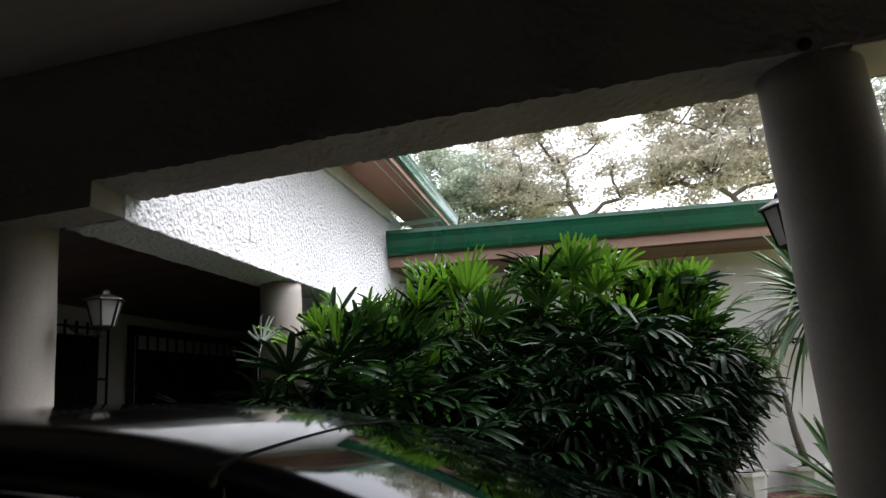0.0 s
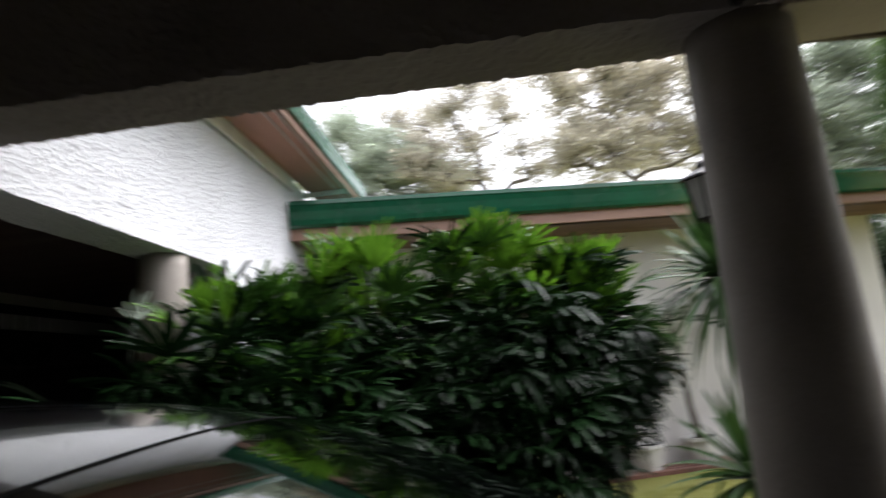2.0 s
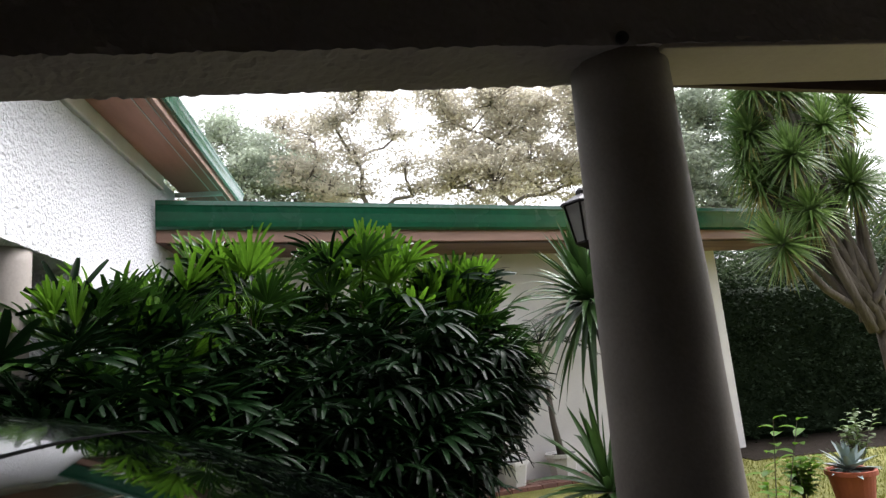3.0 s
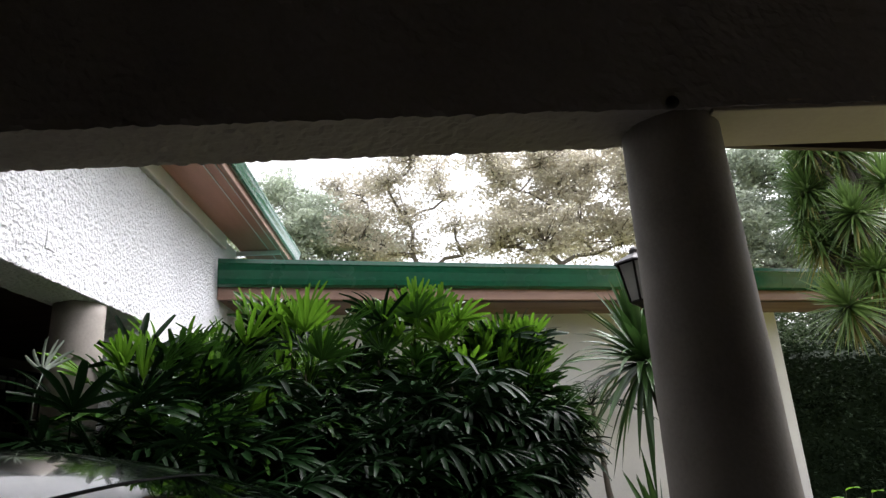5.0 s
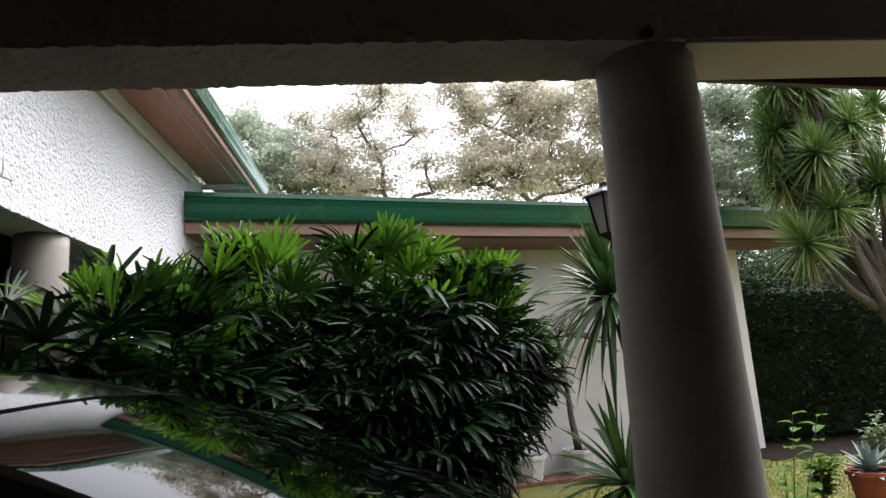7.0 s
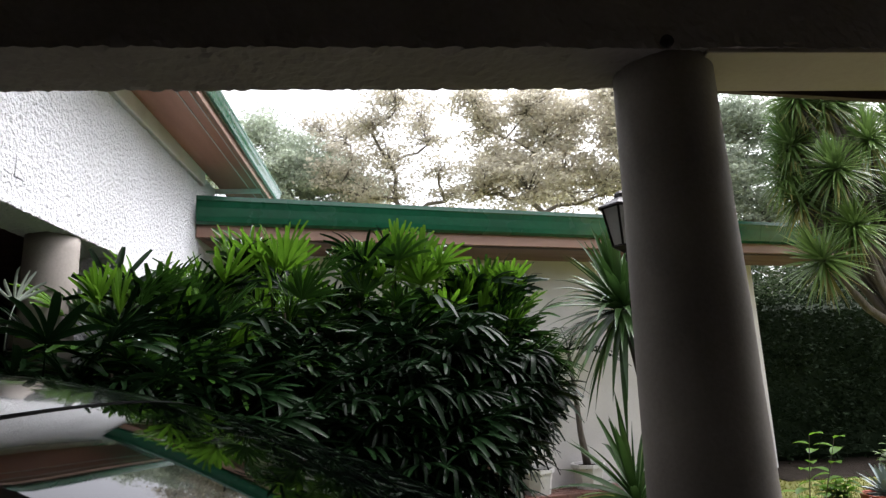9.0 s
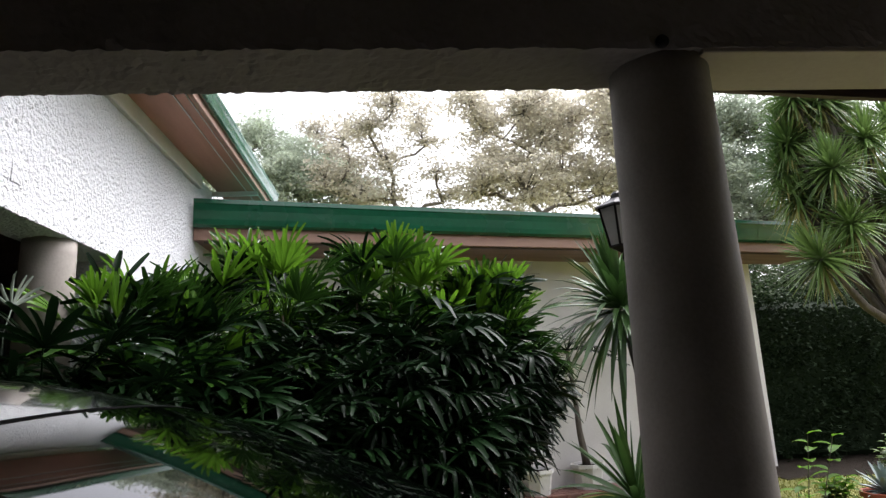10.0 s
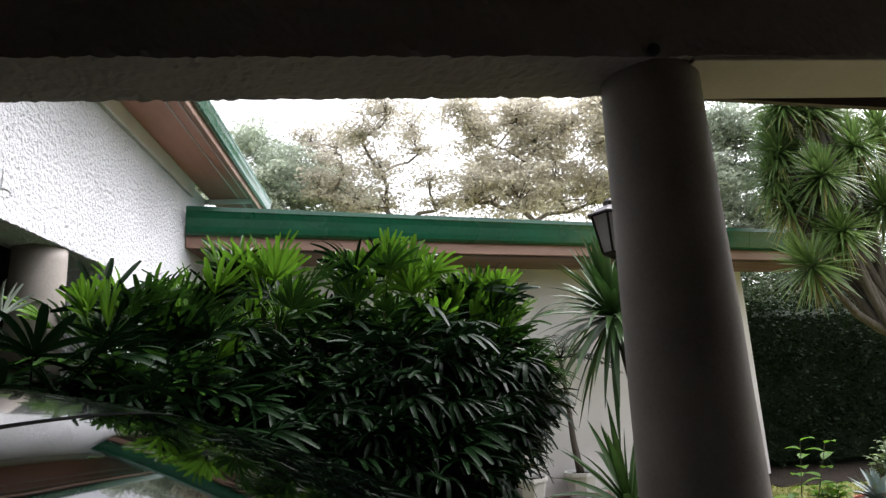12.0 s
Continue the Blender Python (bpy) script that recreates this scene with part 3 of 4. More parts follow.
for lo, hi in (((2.96, 0.1), (3.059, 2.25)), ((3.961, 0.1), (4.06, 2.25)), ((3.06, 2.151), (3.96, 2.25))):
    part("frame", B((lo[0], 0.88, lo[1]), (hi[0], 0.9285, hi[1]), 0.006), M_DOOR, door)
bm = bmesh.new()
bmesh.ops.create_uvsphere(bm, u_segments=12, v_segments=8, radius=0.03)
bmesh.ops.translate(bm, verts=bm.verts, vec=(3.89, 0.86, 1.05))
part("knob", bm, M_ALLOY, door, smooth=True)
step = tagged(part("step", B((2.5, 0.45, -0.05), (3.74, 0.878, 0.10), 0.01), M_CONC), "low concrete door step", "step", kind="structure")
step.matrix_world = pose(GX, GY, 0, 0, 0, ANG)


# ---- foliage ----
def blade(bm, root, direction, up, length, width, droop, prof, fold=0.25, curl=0.0):
    """One leaf: a folded strip along direction that bends down."""
    d, u = Vector(direction).normalized(), Vector(up).normalized()
    s = d.cross(u).normalized()
    n = len(prof) - 1
    last = None
    for k, w in enumerate(prof):
        f = k / n
        p = Vector(root) + d * length * f * (1 - 0.25 * droop * f) - Vector((0, 0, 1)) * droop * length * f * f * 0.7
        half = width * w / 2
        q = (bm.verts.new(p - s * half + u * half * fold), bm.verts.new(p), bm.verts.new(p + s * half + u * half * fold))
        if last:
            bm.faces.new((last[0], last[1], q[1], q[0]))
            bm.faces.new((last[1], last[2], q[2], q[1]))
        last = q


def fan_mesh(seed, material, n, length, width, spread, droop):
    """A palm fan on its stalk, along +x from the origin."""
    rnd = random.Random(seed)
    bm = bmesh.new()
    L = 0.30 + rnd.random() * 0.12
    tube(bm, [(0, 0, 0), (L * 0.5, 0, 0.03), (L, 0, 0.0)], [0.007, 0.005, 0.004], 5)
    for k in range(n):
        a = radians(-spread + 2 * spread * (k + 0.5) / n + rnd.uniform(-5, 5))
        d = Vector((math.cos(a), math.sin(a), rnd.uniform(-0.12, 0.10) + 0.10 * math.cos(a)))
        blade(bm, (L, 0, 0), d, (0, 0, 1), length * rnd.uniform(0.82, 1.1) * (0.8 + 0.2 * math.cos(a)), width * rnd.uniform(0.8, 1.15),
              droop * rnd.uniform(0.5, 1.4), (0.25, 0.72, 0.95, 1.0, 0.92, 0.5), 0.5)
    return mesh_of("fan", bm, material, True)


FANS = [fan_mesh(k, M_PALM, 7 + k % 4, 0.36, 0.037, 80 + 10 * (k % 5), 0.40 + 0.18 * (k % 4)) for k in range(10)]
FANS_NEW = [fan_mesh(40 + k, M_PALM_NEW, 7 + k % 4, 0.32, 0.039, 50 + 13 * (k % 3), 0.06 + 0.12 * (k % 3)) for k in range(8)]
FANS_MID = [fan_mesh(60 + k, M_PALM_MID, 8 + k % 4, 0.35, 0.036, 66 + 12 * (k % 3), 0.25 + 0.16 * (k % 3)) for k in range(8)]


def joined(ob):
    ob["kind"] = "stuff"
    return ob


def lady_palm(canes, label, seed, low=0.26, fresh=0.7):
    """A clump of cane stems, each with fans up its length; canes: (x, y, height)."""
    rnd = random.Random(seed)
    cx = sum(c[0] for c in canes) / len(canes)
    cy = sum(c[1] for c in canes) / len(canes)
    t = thing("lady_palm", label, "palm", cx, cy, -0.04, 0, "lady palms beside the house")
    for x, y, h in canes:
        tall = h > max(c[2] for c in canes) - 0.27 and h > 1.88
        h -= 0.26
        bx, by = (x - cx) * 0.8, (y - cy) * 0.8
        tx, ty = x - cx, y - cy
        bm = bmesh.new()
        pts = [Vector((bx + (tx - bx) * f + 0.03 * math.sin(5 * f + x), by + (ty - by) * f, h * f)) for f in (0, 0.25, 0.5, 0.75, 1)]
        tube(bm, pts, [0.024, 0.021, 0.018, 0.016, 0.012], 7)
        part("stem", bm, M_STEM, t)
        n = int(24 + h * 17)
        az = rnd.random() * 360
        for k in range(n):
            f = low + (1 - low) * (k / (n - 1)) ** 0.75
            az += 137.5 + rnd.uniform(-25, 25)
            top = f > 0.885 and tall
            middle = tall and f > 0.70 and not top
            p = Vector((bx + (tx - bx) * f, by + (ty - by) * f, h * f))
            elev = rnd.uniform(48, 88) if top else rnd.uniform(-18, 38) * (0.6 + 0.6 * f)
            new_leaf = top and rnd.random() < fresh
            # Lower fans take the shade-darkened greens; young tops stay light.
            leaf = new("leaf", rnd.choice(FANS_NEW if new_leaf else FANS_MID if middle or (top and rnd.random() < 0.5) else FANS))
            leaf.parent = t
            sc = rnd.uniform(0.82, 1.18) * (0.95 if top else 1.0)
            leaf.matrix_basis = Matrix.Translation(p) @ Euler((rnd.uniform(-0.3, 0.3), -radians(elev), radians(az)), "XYZ").to_matrix().to_4x4() @ Matrix.Scale(sc, 4)
    return t


def sheen_leaf(parent):
    leaf = new("leaf", fan_mesh(77, M_PALE, 8, 0.34, 0.03, 70, 0.3))
    leaf.parent = parent
    leaf["label"] = "fan leaf with sky sheen put into its pale colour"
    leaf.matrix_basis = Matrix.Translation(Vector((-2.02, 3.46, 1.66)) - parent.location) @ Euler((0.2, -radians(76), radians(-30)), "XYZ").to_matrix().to_4x4() @ Matrix.Scale(0.62, 4)


LP = "tall lady palm with glossy fans darkened for shade and bright young tops"
first = lady_palm([(-1.75, 4.05, 2.02), (-1.60, 4.35, 1.98), (-1.83, 3.55, 1.72), (-1.45, 3.95, 1.85), (-1.70, 3.75, 1.45), (-1.25, 4.15, 1.55), (-1.35, 4.5, 1.9), (-1.62, 3.45, 1.5), (-1.4, 3.65, 1.6), (-1.85, 3.85, 1.85), (-1.72, 3.25, 1.3), (-1.2, 3.75, 1.35), (-1.9, 4.45, 1.95), (-1.55, 4.75, 2.0), (-1.8, 4.7, 2.05), (-1.05, 3.95, 1.4), (-1.98, 3.75, 1.72), (-1.92, 3.42, 1.52), (-1.98, 4.0, 1.8)], LP, 1, 0.26, 0.4)
sheen_leaf(first)
lady_palm([(-1.25, 5.25, 2.42), (-1.02, 5.35, 2.50), (-1.45, 5.0, 2.25), (-0.85, 5.0, 2.28), (-1.0, 4.6, 1.75), (-0.75, 4.35, 1.5), (-1.2, 4.7, 2.0), (-0.6, 5.5, 2.2)], LP, 2)
lady_palm([(-0.32, 5.65, 2.50), (-0.02, 5.75, 2.58), (0.22, 5.8, 2.45), (-0.45, 5.1, 2.05), (-0.2, 4.7, 1.72), (0.1, 5.1, 2.0), (0.3, 5.45, 2.2), (-0.5, 4.5, 1.35), (0.1, 4.6, 1.3)], LP, 3, 0.36)
lady_palm([(0.86, 6.15, 2.32), (1.06, 6.25, 2.28), (0.62, 6.0, 2.25), (-0.45, 6.1, 2.12), (0.35, 6.2, 2.10), (0.6, 5.5, 1.9), (0.3, 5.0, 1.65), (0.8, 5.7, 1.95), (0.55, 5.2, 1.55), (0.3, 4.8, 1.25)], LP, 4, 0.56, 0.35)
# Added clump: near-black fans stand in for shade behind the others.
lady_palm([(-1.85, 4.95, 1.75), (-1.5, 5.2, 1.8), (-1.15, 5.0, 1.8), (-0.8, 5.4, 1.8), (-0.5, 5.25, 1.8), (-0.15, 5.3, 1.8), (-1.7, 4.2, 1.6), (-1.3, 4.45, 1.65), (-0.95, 4.85, 1.75), (-1.95, 4.1, 1.5), (-2.0, 4.7, 1.7), (-0.9, 5.9, 2.12), (-0.6, 5.9, 2.1), (-1.25, 5.7, 2.08), (0.1, 6.1, 2.1), (0.5, 6.0, 2.05)],
          "added dense lady palm, coloured dark for the shade behind its neighbours", 6, 0.2)
lady_palm([(0.95, 6.1, 1.95), (1.05, 6.2, 1.8), (0.8, 5.9, 1.8), (0.7, 5.7, 1.7)], LP, 5, 0.72)


def rosette(bm, c, axis, n, length, width, seed, back=0.55, droop=0.35):
    """A head of sword leaves round a growing point."""
    rnd = random.Random(seed)
    q = Vector(axis).to_track_quat("Z", "Y")
    for k in range(n):
        f = (k + 0.5) / n
        el = math.pi / 2 - f * (math.pi / 2 + back) + rnd.uniform(-0.08, 0.08)
        az = k * 2.39996 + rnd.uniform(-0.2, 0.2)
        d = q @ Vector((math.cos(el) * math.cos(az), math.cos(el) * math.sin(az), math.sin(el)))
        up = q @ Vector((-math.sin(el) * math.cos(az), -math.sin(el) * math.sin(az), math.cos(el)))
        blade(bm, Vector(c) + d * 0.03, d, up, length * rnd.uniform(0.8, 1.1), width * rnd.uniform(0.8, 1.1), droop * (0.25 + f) * rnd.uniform(0.6, 1.3),
              (0.7, 0.95, 1.0, 0.8, 0.45, 0.04), 0.45)


def yucca_tree():
    t = thing("yucca_tree", "many-headed yucca tree with spiky green leaf heads", "tree", 6.3, 7.1, -0.04)
    o = Vector((6.3, 7.1, -0.04))
    rnd = random.Random(31)
    heads = [(5.20, 6.8, 3.66, 70), (5.30, 6.8, 2.97, 60), (4.86, 6.8, 2.58, 50), (5.50, 7.2, 4.70, 60), (6.0, 6.9, 3.3, 70), (5.85, 7.0, 4.1, 60), (5.05, 7.3, 4.15, 60),
             (5.15, 7.2, 4.75, 60), (5.05, 7.3, 3.45, 50), (5.4, 7.4, 3.3, 50), (6.5, 6.8, 3.0, 60), (6.4, 7.2, 4.4, 60), (5.6, 7.3, 5.2, 60), (5.5, 7.5, 3.9, 60), (5.75, 7.5, 3.55, 60), (5.3, 7.5, 4.5, 60), (5.9, 7.4, 4.75, 60), (5.0, 7.4, 3.8, 60)]
    for i, (x, y, z, n) in enumerate(heads):
        h = Vector((x, y, z)) - o
        fork = Vector((-0.35 + 0.06 * (i % 5), -0.1 + 0.05 * (i % 3), 1.55 + 0.12 * (i % 4)))
        mid = fork.lerp(h, 0.55) + Vector((0, 0, -0.18))
        bm = bmesh.new()
        tube(bm, [fork, fork.lerp(mid, 0.5) + Vector((0, 0, -0.05)), mid, h.lerp(mid, 0.35), h], [0.06, 0.052, 0.045, 0.04, 0.035], 8)
        part("branch", bm, M_BARK, t, smooth=True)
        bm = bmesh.new()
        rosette(bm, h, (h - mid) + Vector((rnd.uniform(-0.5, 0.2), rnd.uniform(-0.5, 0.1), 0.8)), int(n * 3.2), rnd.uniform(0.44, 0.58), 0.033, 100 + i, 0.75, rnd.uniform(0.2, 0.45))
        joined(part("leaf_head", bm, M_YUCCA, t, "stiff green sword leaves", True))
        bm = bmesh.new()
        rosette(bm, h - Vector((0, 0, 0.07)), (0, -0.1, -1), 22, 0.44, 0.03, 200 + i, -0.4, 0.3)
        joined(part("dry_leaves", bm, M_YUCCA_OLD, t, "yellowed hanging leaves", True))
    bm = bmesh.new()
    tube(bm, [(0.1, 0, 0), (0.05, 0, 0.5), (-0.08, 0, 1.0), (-0.15, 0, 1.75)], [0.19, 0.13, 0.11, 0.08], 12)
    part("trunk", bm, M_BARK, t, smooth=True)


yucca_tree()


def dracaena(x, y, z, hub, label, seed, n=125, length=0.80, width=0.046):
    t = thing("dracaena", label, "plant", x, y, z)
    h = Vector(hub) - Vector((x, y, z))
    bm = bmesh.new()
    tube(bm, [(0, 0, 0), (0.04, 0.02, h.z * 0.35), h * 0.7 + Vector((0.05, 0, 0)), h], [0.045, 0.038, 0.033, 0.03], 9)
    part("stem", bm, M_BARK, t, smooth=True)
    bm = bmesh.new()
    rosette(bm, h, (-0.25, -0.2, 1), n, length, width, seed, 0.8, 0.6)
    joined(part("leaf_head", bm, M_DRAC, t, "long arching sword leaves", True))
    return t


dracaena(2.05, 5.25, -0.04, (1.87, 5.2, 1.93), "tall dracaena with arching sword leaves beside the column", 7, 150, 0.80, 0.058)
dracaena(1.67, 4.75, -0.04, (1.67, 4.75, 0.50), "low dracaena with upright sword leaves on the lawn", 8, 62, 0.84, 0.056)


# ---- pots ----
def pot(x, y, r, h, material, label, category="flower pot", feet=True, group=""):
    t = thing("flower_pot", label, category, x, y, -0.04 if not feet else -0.03, 0, group)
    bm = bmesh.new()
    z0 = 0.025 if feet else 0.0
    lathe(bm, [(r * 0.70, z0), (r * 0.74, z0 + 0.01), (r * 0.95, h * 0.86), (r * 1.06, h * 0.87), (r * 1.06, h), (r * 0.93, h), (r * 0.90, h * 0.9)], 8 if feet else 28)
    part("bowl", bm, material, t)
    bm = bmesh.new()
    lathe(bm, [(r * 0.88, h * 0.84), (r * 0.89, h * 0.905)], 16)
    part("soil", bm, M_SOIL, t, "dark soil")
    if feet:
        for k in range(4):
            a = k * math.tau / 4 + 0.4
            part("foot", B((r * 0.55 * math.cos(a) - 0.02, r * 0.55 * math.sin(a) - 0.02, -0.01), (r * 0.55 * math.cos(a) + 0.02, r * 0.55 * math.sin(a) + 0.02, z0 + 0.012)), material, t)
    return t


pot(1.68, 8.20, 0.215, 0.34, M_POT, "white eight-sided planter on small feet by the wall", group="white planters")
pot(2.40, 8.42, 0.215, 0.34, M_POT, "white eight-sided planter with a slender palm in it", group="white planters")
pot(4.34, 5.75, 0.205, 0.31, M_TERRA, "round terracotta pot on the lawn", feet=False)


def potted_palm(x, y, z, top, seed):
    t = thing("slender_palm", "slender grey-stemmed palm growing in a white planter", "palm", x, y, z)
    h = Vector(top) - Vector((x, y, z))
    bm = bmesh.new()
    tube(bm, [(0, 0, 0), h * 0.3 + Vector((-0.02, 0, 0)), h * 0.65, h], [0.055, 0.04, 0.03, 0.022], 9)
    part("trunk", bm, M_BARK, t, smooth=True)
    rnd = random.Random(seed)
    for k in range(11):
        bm = bmesh.new()
        az, el = k * 2.4, rnd.uniform(0.1, 1.1)
        d = Vector((math.cos(az) * math.cos(el), math.sin(az) * math.cos(el), math.sin(el)))
        pts = [h + d * f * 0.75 + Vector((0, 0, -0.35 * f * f)) for f in (0, 0.25, 0.5, 0.75, 1)]
        tube(bm, pts, [0.009, 0.008, 0.006, 0.004, 0.002], 5)
        for i in range(14):
            f = 0.2 + 0.78 * i / 13
            p = h + d * f * 0.75 + Vector((0, 0, -0.35 * f * f))
            for s in (-1, 1):
                side = d.cross(Vector((0, 0, 1))).normalized() * s
                blade(bm, p, side + d * 0.6, (0, 0, 1), 0.26 * (1 - 0.5 * f), 0.022, 0.5, (0.5, 1, 0.9, 0.1), 0.2)
        joined(part("frond", bm, M_PALM, t, smooth=True))


potted_palm(2.40, 8.42, 0.25, (2.24, 8.35, 1.75), 3)


def shrub(x, y, z, h, n, label, material, seed, size=0.14, cat="shrub"):
    t = thing("small_shrub", label, cat, x, y, z)
    rnd = random.Random(seed)
    for k in range(n):
        a, lean = k * 2.4, rnd.uniform(0.05, 0.35)
        tip = Vector((math.cos(a) * lean * h, math.sin(a) * lean * h, h * rnd.uniform(0.6, 1.0)))
        bm = bmesh.new()
        tube(bm, [(0, 0, 0), tip * 0.5 + Vector((0, 0, 0.02)), tip], [0.006, 0.004, 0.002], 5)
        part("twig", bm, M_BARK, t)
        bm = bmesh.new()
        for i in range(16):
            f = 0.25 + 0.75 * i / 15
            az = i * 2.4 + rnd.random()
            d = Vector((math.cos(az), math.sin(az), rnd.uniform(0.1, 0.8)))
            blade(bm, tip * f, d, (0, 0, 1), size * rnd.uniform(0.7, 1.2), size * 0.5, 0.4, (0.2, 0.9, 1, 0.7, 0.08), 0.2)
        joined(part("leaf_spray", bm, material, t, smooth=True))


shrub(3.95, 5.9, -0.04, 0.46, 8, "small leafy green shrub growing on the lawn", M_PALM_NEW, 5)
shrub(2.42, 4.05, -0.04, 1.08, 4, "thin upright shoot with pale green leaves beside the column", M_PALM_NEW, 6)
shrub(5.6, 7.2, -0.04, 0.7, 8, "low garden shrub below the yucca tree", M_YUCCA, 9, 0.13)
st = thing("potted_succulent", "blue-grey succulent growing in the terracotta pot", "plant", 4.34, 5.75, 0.235)
bm = bmesh.new()
rosette(bm, (0, 0, 0.02), (0, 0, 1), 34, 0.26, 0.075, 21, 0.1, 0.1)
joined(part("leaf_head", bm, M_SUCC, st, smooth=True))


def leaf_cloud(centres, per, spread, size, seed, flat=0.5):
    """Vertices and faces of many small lozenge leaves scattered about centres."""
    rng = np.random.default_rng(seed)
    c = np.repeat(np.asarray(centres, float), per, axis=0)
    n = len(c)
    c = c + rng.normal(0, 1, (n, 3)) * np.array([spread, spread, spread * flat])
    d = rng.normal(0, 1, (n, 3))
    d[:, 2] *= 0.6
    d /= np.linalg.norm(d, axis=1)[:, None]
    e = np.cross(d, rng.normal(0, 1, (n, 3)))
    e /= np.linalg.norm(e, axis=1)[:, None] + 1e-9
    s = size * rng.uniform(0.6, 1.3, (n, 1))
    v = np.stack([c - d * s, c + e * s * 0.45, c + d * s, c - e * s * 0.45], axis=1).reshape(-1, 3)
    return v, np.arange(4 * n).reshape(-1, 4)


def cloud_part(name, v, f, material, parent=None):
    me = bpy.data.meshes.new(name)
    me.from_pydata(v.tolist(), [], f.tolist())
    me.materials.append(material)
    ob = new(name, me)
    if parent is not None:
        ob.parent = parent
    return ob


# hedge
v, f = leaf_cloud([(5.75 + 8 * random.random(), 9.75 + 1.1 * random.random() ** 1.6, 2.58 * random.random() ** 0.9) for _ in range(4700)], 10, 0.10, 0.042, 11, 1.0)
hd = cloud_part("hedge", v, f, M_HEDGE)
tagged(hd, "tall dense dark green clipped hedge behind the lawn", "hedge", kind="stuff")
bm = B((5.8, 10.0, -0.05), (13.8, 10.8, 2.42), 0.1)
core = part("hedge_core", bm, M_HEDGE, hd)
hedge_bed = tagged(part("ground_hedge_bed", B((5.0, 8.35, -0.2), (14.2, 10.9, -0.025), 0.01), M_SOIL), "dark damp soil strip at the foot of the hedge", "soil bed", kind="structure")

# grass blades over the near lawn
rng = np.random.default_rng(5)
gx, gy = rng.uniform(1.2, 8.5, 34000), rng.uniform(2.8, 9.7, 34000)
keep = ~((gy > 7.1 + 0.24 * (gx - 1.0)) & (gx < 2.9)) & ~((gy > 8.32 + 0.06 * np.sin(gx * 5)) & (gx > 4.98))
gx, gy = gx[keep], gy[keep]
gh, ga = rng.uniform(0.02, 0.055, len(gx)), rng.uniform(0, math.tau, len(gx))
base = np.stack([gx, gy, np.full(len(gx), -0.042)], 1)
side = np.stack([np.cos(ga), np.sin(ga), np.zeros(len(gx))], 1) * 0.006
tip = base + np.stack([rng.normal(0, 0.018, len(gx)), rng.normal(0, 0.018, len(gx)), gh], 1)
gv = np.stack([base - side, base + side, tip], 1).reshape(-1, 3)
tagged(cloud_part("grass", gv, np.arange(len(gv)).reshape(-1, 3), M_GRASS), "short yellow-green lawn grass blades", "grass", kind="stuff")


# ---- big trees behind the roofs ----
def big_tree(x, y, fork, lobes, material, label, seed, clumps=20, leaves=80, size=0.092, spread=0.30, flat=0.32, deep=1.3, group="tall trees behind the house"):
    """A trunk that forks into one limb for each lobe of the crown; lobes: (x, height, radius)."""
    rnd = random.Random(seed)
    t = thing("rain_tree", label, "tree", x, y, -0.04, 0, group)
    wood, pts = bmesh.new(), []
    base = Vector((0, 0, fork))
    tube(wood, [(0.1, 0, 0), (0, 0, fork * 0.6), base], [0.34, 0.24, 0.18], 10, cap=False)
    joints = [(base, 0.19)]
    spots = [(Vector((lx - x, rnd.uniform(-deep, deep), lz)), r) for lx, lz, r in lobes]
    for c, r in sorted(spots, key=lambda e: (e[0] - base).length):
        # each limb leaves the nearest joint below it
        start, w = min(joints, key=lambda e: (e[0] - c).length + (2.5 if e[0].z > c.z else 0))
        low = c - Vector((0, 0, r * 0.35))
        run = low - start
        kink = [Vector((rnd.uniform(-1, 1), rnd.uniform(-1, 1), rnd.uniform(-0.4, 0.8))) * run.length * 0.11 for _ in range(2)]
        w1 = max(0.05, w * 0.66)
        tube(wood, [start, start + run * 0.33 + kink[0], start + run * 0.68 + kink[1], low, c + Vector((0, 0, r * 0.3))], [w * 0.8, w * 0.72, w1, w1 * 0.85, 0.012], 6, cap=False)
        joints += [(low, w1), (start + run * 0.68 + kink[1], w1)]
        for _ in range(max(5, int(clumps * r ** 1.5))):
            d = Vector((rnd.gauss(0, 1), rnd.gauss(0, 1), rnd.gauss(0.15, 1))).normalized()
            p = c + Vector((d.x, d.y, d.z * 0.85)) * r * rnd.uniform(0.25, 1.42)
            pts.append((p.x, p.y, p.z))
            if rnd.random() < 0.5:
                root = low.lerp(c, rnd.random())
                tube(wood, [root, root.lerp(p, 0.55) + Vector((rnd.uniform(-0.1, 0.1), 0, 0.08)), p], [0.03, 0.02, 0.008], 4, cap=False)
    part("trunk", wood, M_LIMB, t, smooth=True)
    v, f = leaf_cloud(pts, leaves, spread, size, seed, flat)
    joined(cloud_part("crown", v, f, material, t))
    return t


GT, OT = "tall broad tree with a dense green crown", "tall spreading tree with a thin olive-brown crown"
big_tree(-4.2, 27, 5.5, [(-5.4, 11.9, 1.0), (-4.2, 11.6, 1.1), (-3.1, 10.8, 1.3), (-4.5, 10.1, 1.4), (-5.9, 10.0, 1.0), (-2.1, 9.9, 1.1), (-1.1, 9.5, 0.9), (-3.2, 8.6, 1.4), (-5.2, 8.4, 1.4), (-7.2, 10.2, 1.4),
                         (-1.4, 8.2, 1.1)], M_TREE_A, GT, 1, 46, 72)
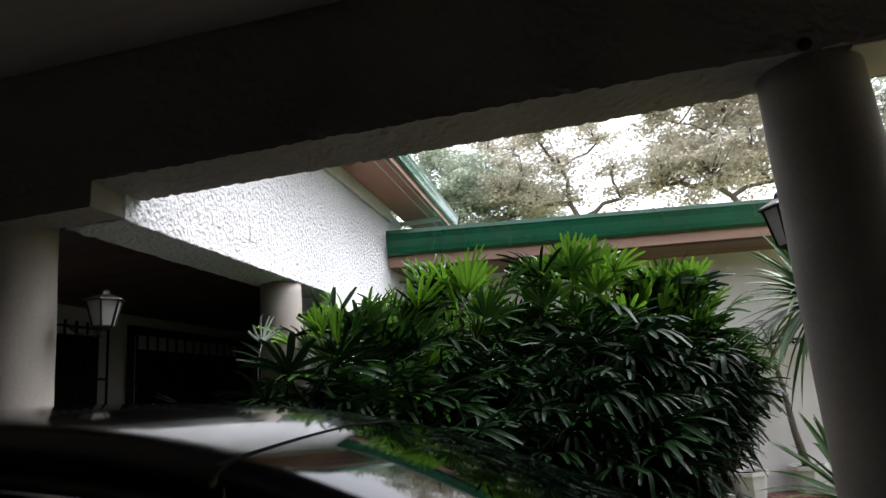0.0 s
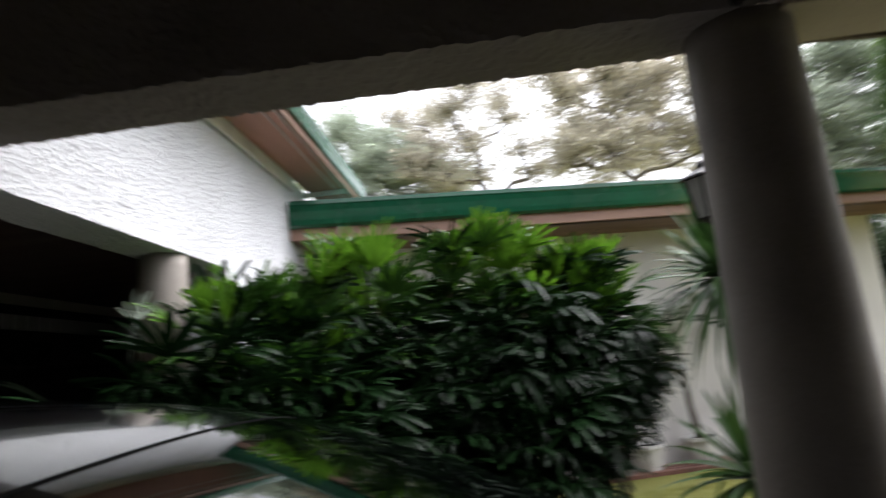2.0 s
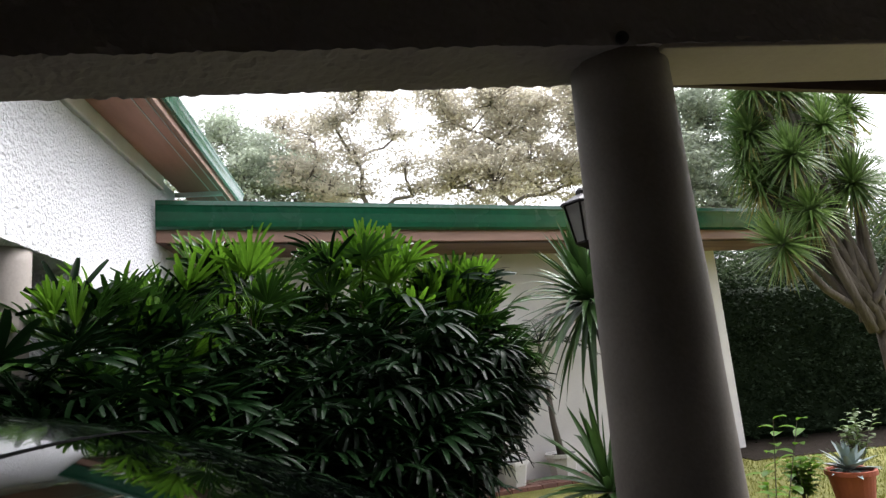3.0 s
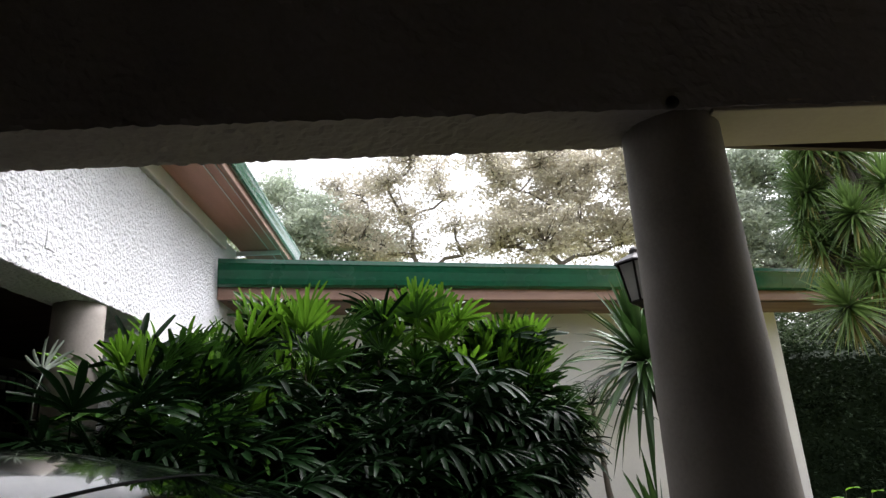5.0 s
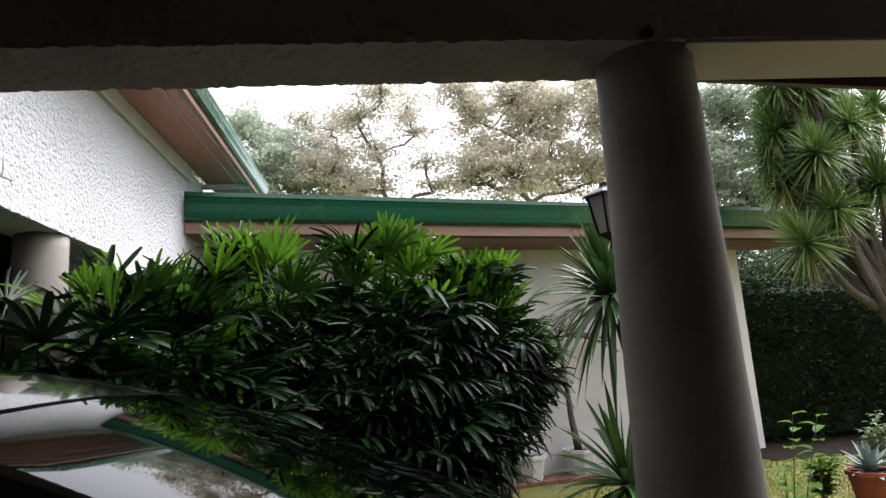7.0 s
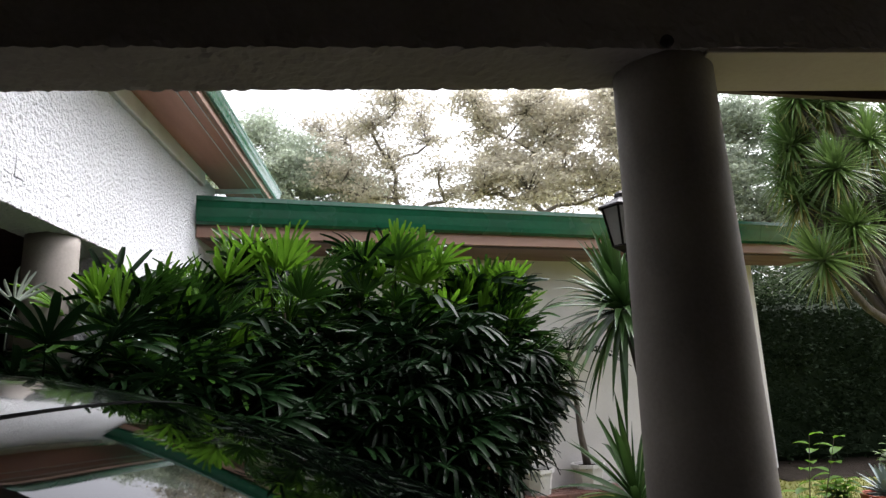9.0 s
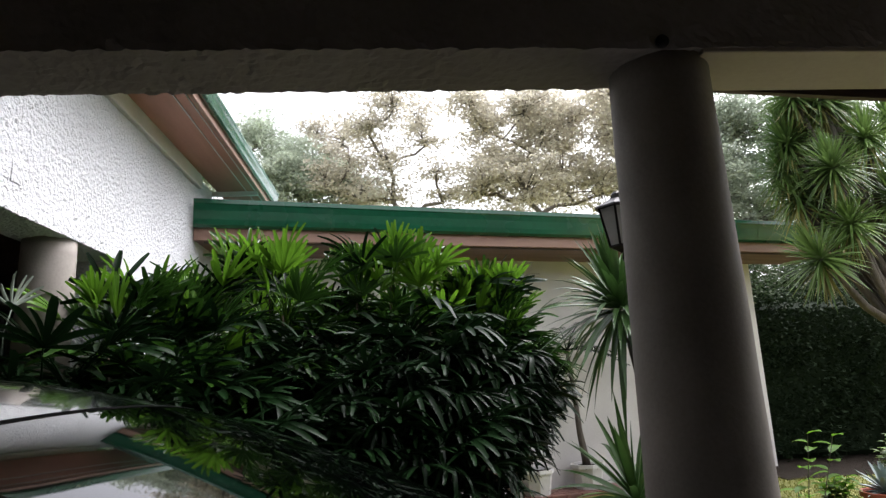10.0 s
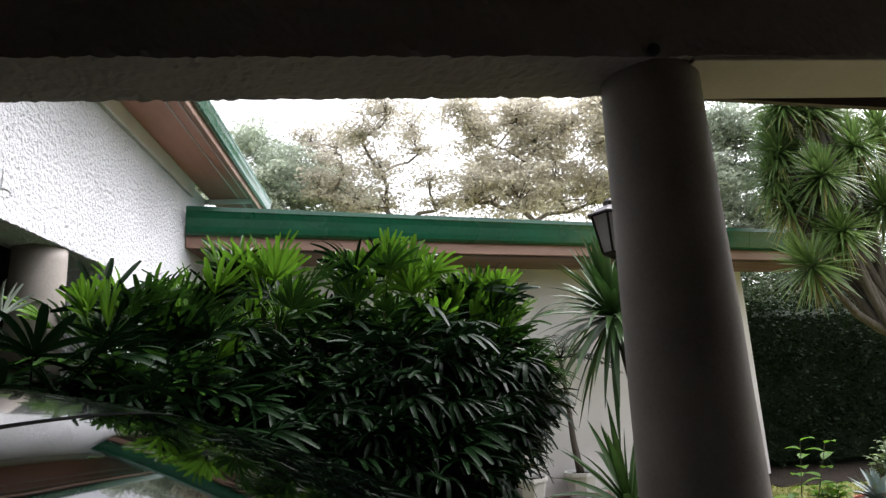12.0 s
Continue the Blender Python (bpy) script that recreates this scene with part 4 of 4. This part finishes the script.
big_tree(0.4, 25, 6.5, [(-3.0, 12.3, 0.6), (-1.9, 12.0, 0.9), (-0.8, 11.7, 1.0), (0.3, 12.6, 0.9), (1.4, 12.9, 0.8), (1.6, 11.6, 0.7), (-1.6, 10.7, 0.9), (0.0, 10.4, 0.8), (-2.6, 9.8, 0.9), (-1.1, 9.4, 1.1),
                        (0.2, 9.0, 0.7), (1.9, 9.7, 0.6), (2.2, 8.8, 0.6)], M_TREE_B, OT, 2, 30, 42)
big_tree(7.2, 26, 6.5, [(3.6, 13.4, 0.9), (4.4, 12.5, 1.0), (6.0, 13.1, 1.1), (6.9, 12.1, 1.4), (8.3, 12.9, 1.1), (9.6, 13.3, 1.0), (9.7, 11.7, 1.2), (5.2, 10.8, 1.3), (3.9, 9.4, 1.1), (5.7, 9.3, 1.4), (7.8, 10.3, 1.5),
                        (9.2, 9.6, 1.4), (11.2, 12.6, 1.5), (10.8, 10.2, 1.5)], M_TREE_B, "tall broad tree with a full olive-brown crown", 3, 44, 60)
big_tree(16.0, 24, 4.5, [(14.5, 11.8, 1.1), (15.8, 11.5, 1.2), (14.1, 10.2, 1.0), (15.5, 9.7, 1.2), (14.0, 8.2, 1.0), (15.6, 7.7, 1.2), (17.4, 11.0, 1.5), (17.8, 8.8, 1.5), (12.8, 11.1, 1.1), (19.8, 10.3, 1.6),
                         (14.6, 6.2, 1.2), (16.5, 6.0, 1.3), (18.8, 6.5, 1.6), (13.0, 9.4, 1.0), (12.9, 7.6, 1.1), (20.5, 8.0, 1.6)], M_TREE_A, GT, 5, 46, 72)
for tx, seed in ((8.6, 12), (12.0, 13), (15.4, 14)):
    big_tree(tx, 16.5, 1.4, [(tx - 1.2, 3.2, 0.9), (tx, 4.0, 1.0), (tx + 1.2, 3.6, 1.0), (tx + 0.4, 2.7, 1.0), (tx - 0.6, 2.5, 0.9), (tx + 1.7, 2.7, 0.9), (tx - 1.6, 2.4, 1.0), (tx + 0.7, 4.6, 0.8)], M_TREE_LOW, "low leafy green tree behind the hedge", seed, 80, 70, 0.055, 0.22, 0.6,
             0.8, "low trees behind the hedge")

# overhead wire
bm = bmesh.new()
tube(bm, [(5.6 + 9.9 * k / 10, 13.6 + 10.4 * k / 10, 4.26 + 1.75 * k / 10 - 0.12 * math.sin(math.pi * k / 10)) for k in range(11)], [0.012] * 11, 5)
tagged(part("overhead_wire", bm, M_WHITE), "thin pale overhead service wire before the trees", "wire")

# brick edging beside the planters
bm = B((-0.1, -0.05, -0.03), (0.1, 0.05, 0.03), 0.005)
brick_mesh = mesh_of("brick", bm, M_BRICK)
paving = tagged(part("pavement_brick", B((2.2, 0.42, -0.1), (6.2, 0.92, -0.045)), M_CONC), "wet red brick paving strip along the house wall", "pavement", kind="structure")
paving.matrix_world = pose(GX, GY, 0, 0, 0, ANG)
for i in range(19):
    for j in range(4):
        b = new("brick", brick_mesh)
        b.parent = paving
        b.matrix_basis = pose(2.32 + i * 0.208 + (0.104 if j % 2 else 0), 0.47 + j * 0.112, -0.022 + 0.004 * random.random(), 0, 0, random.uniform(-1, 1))
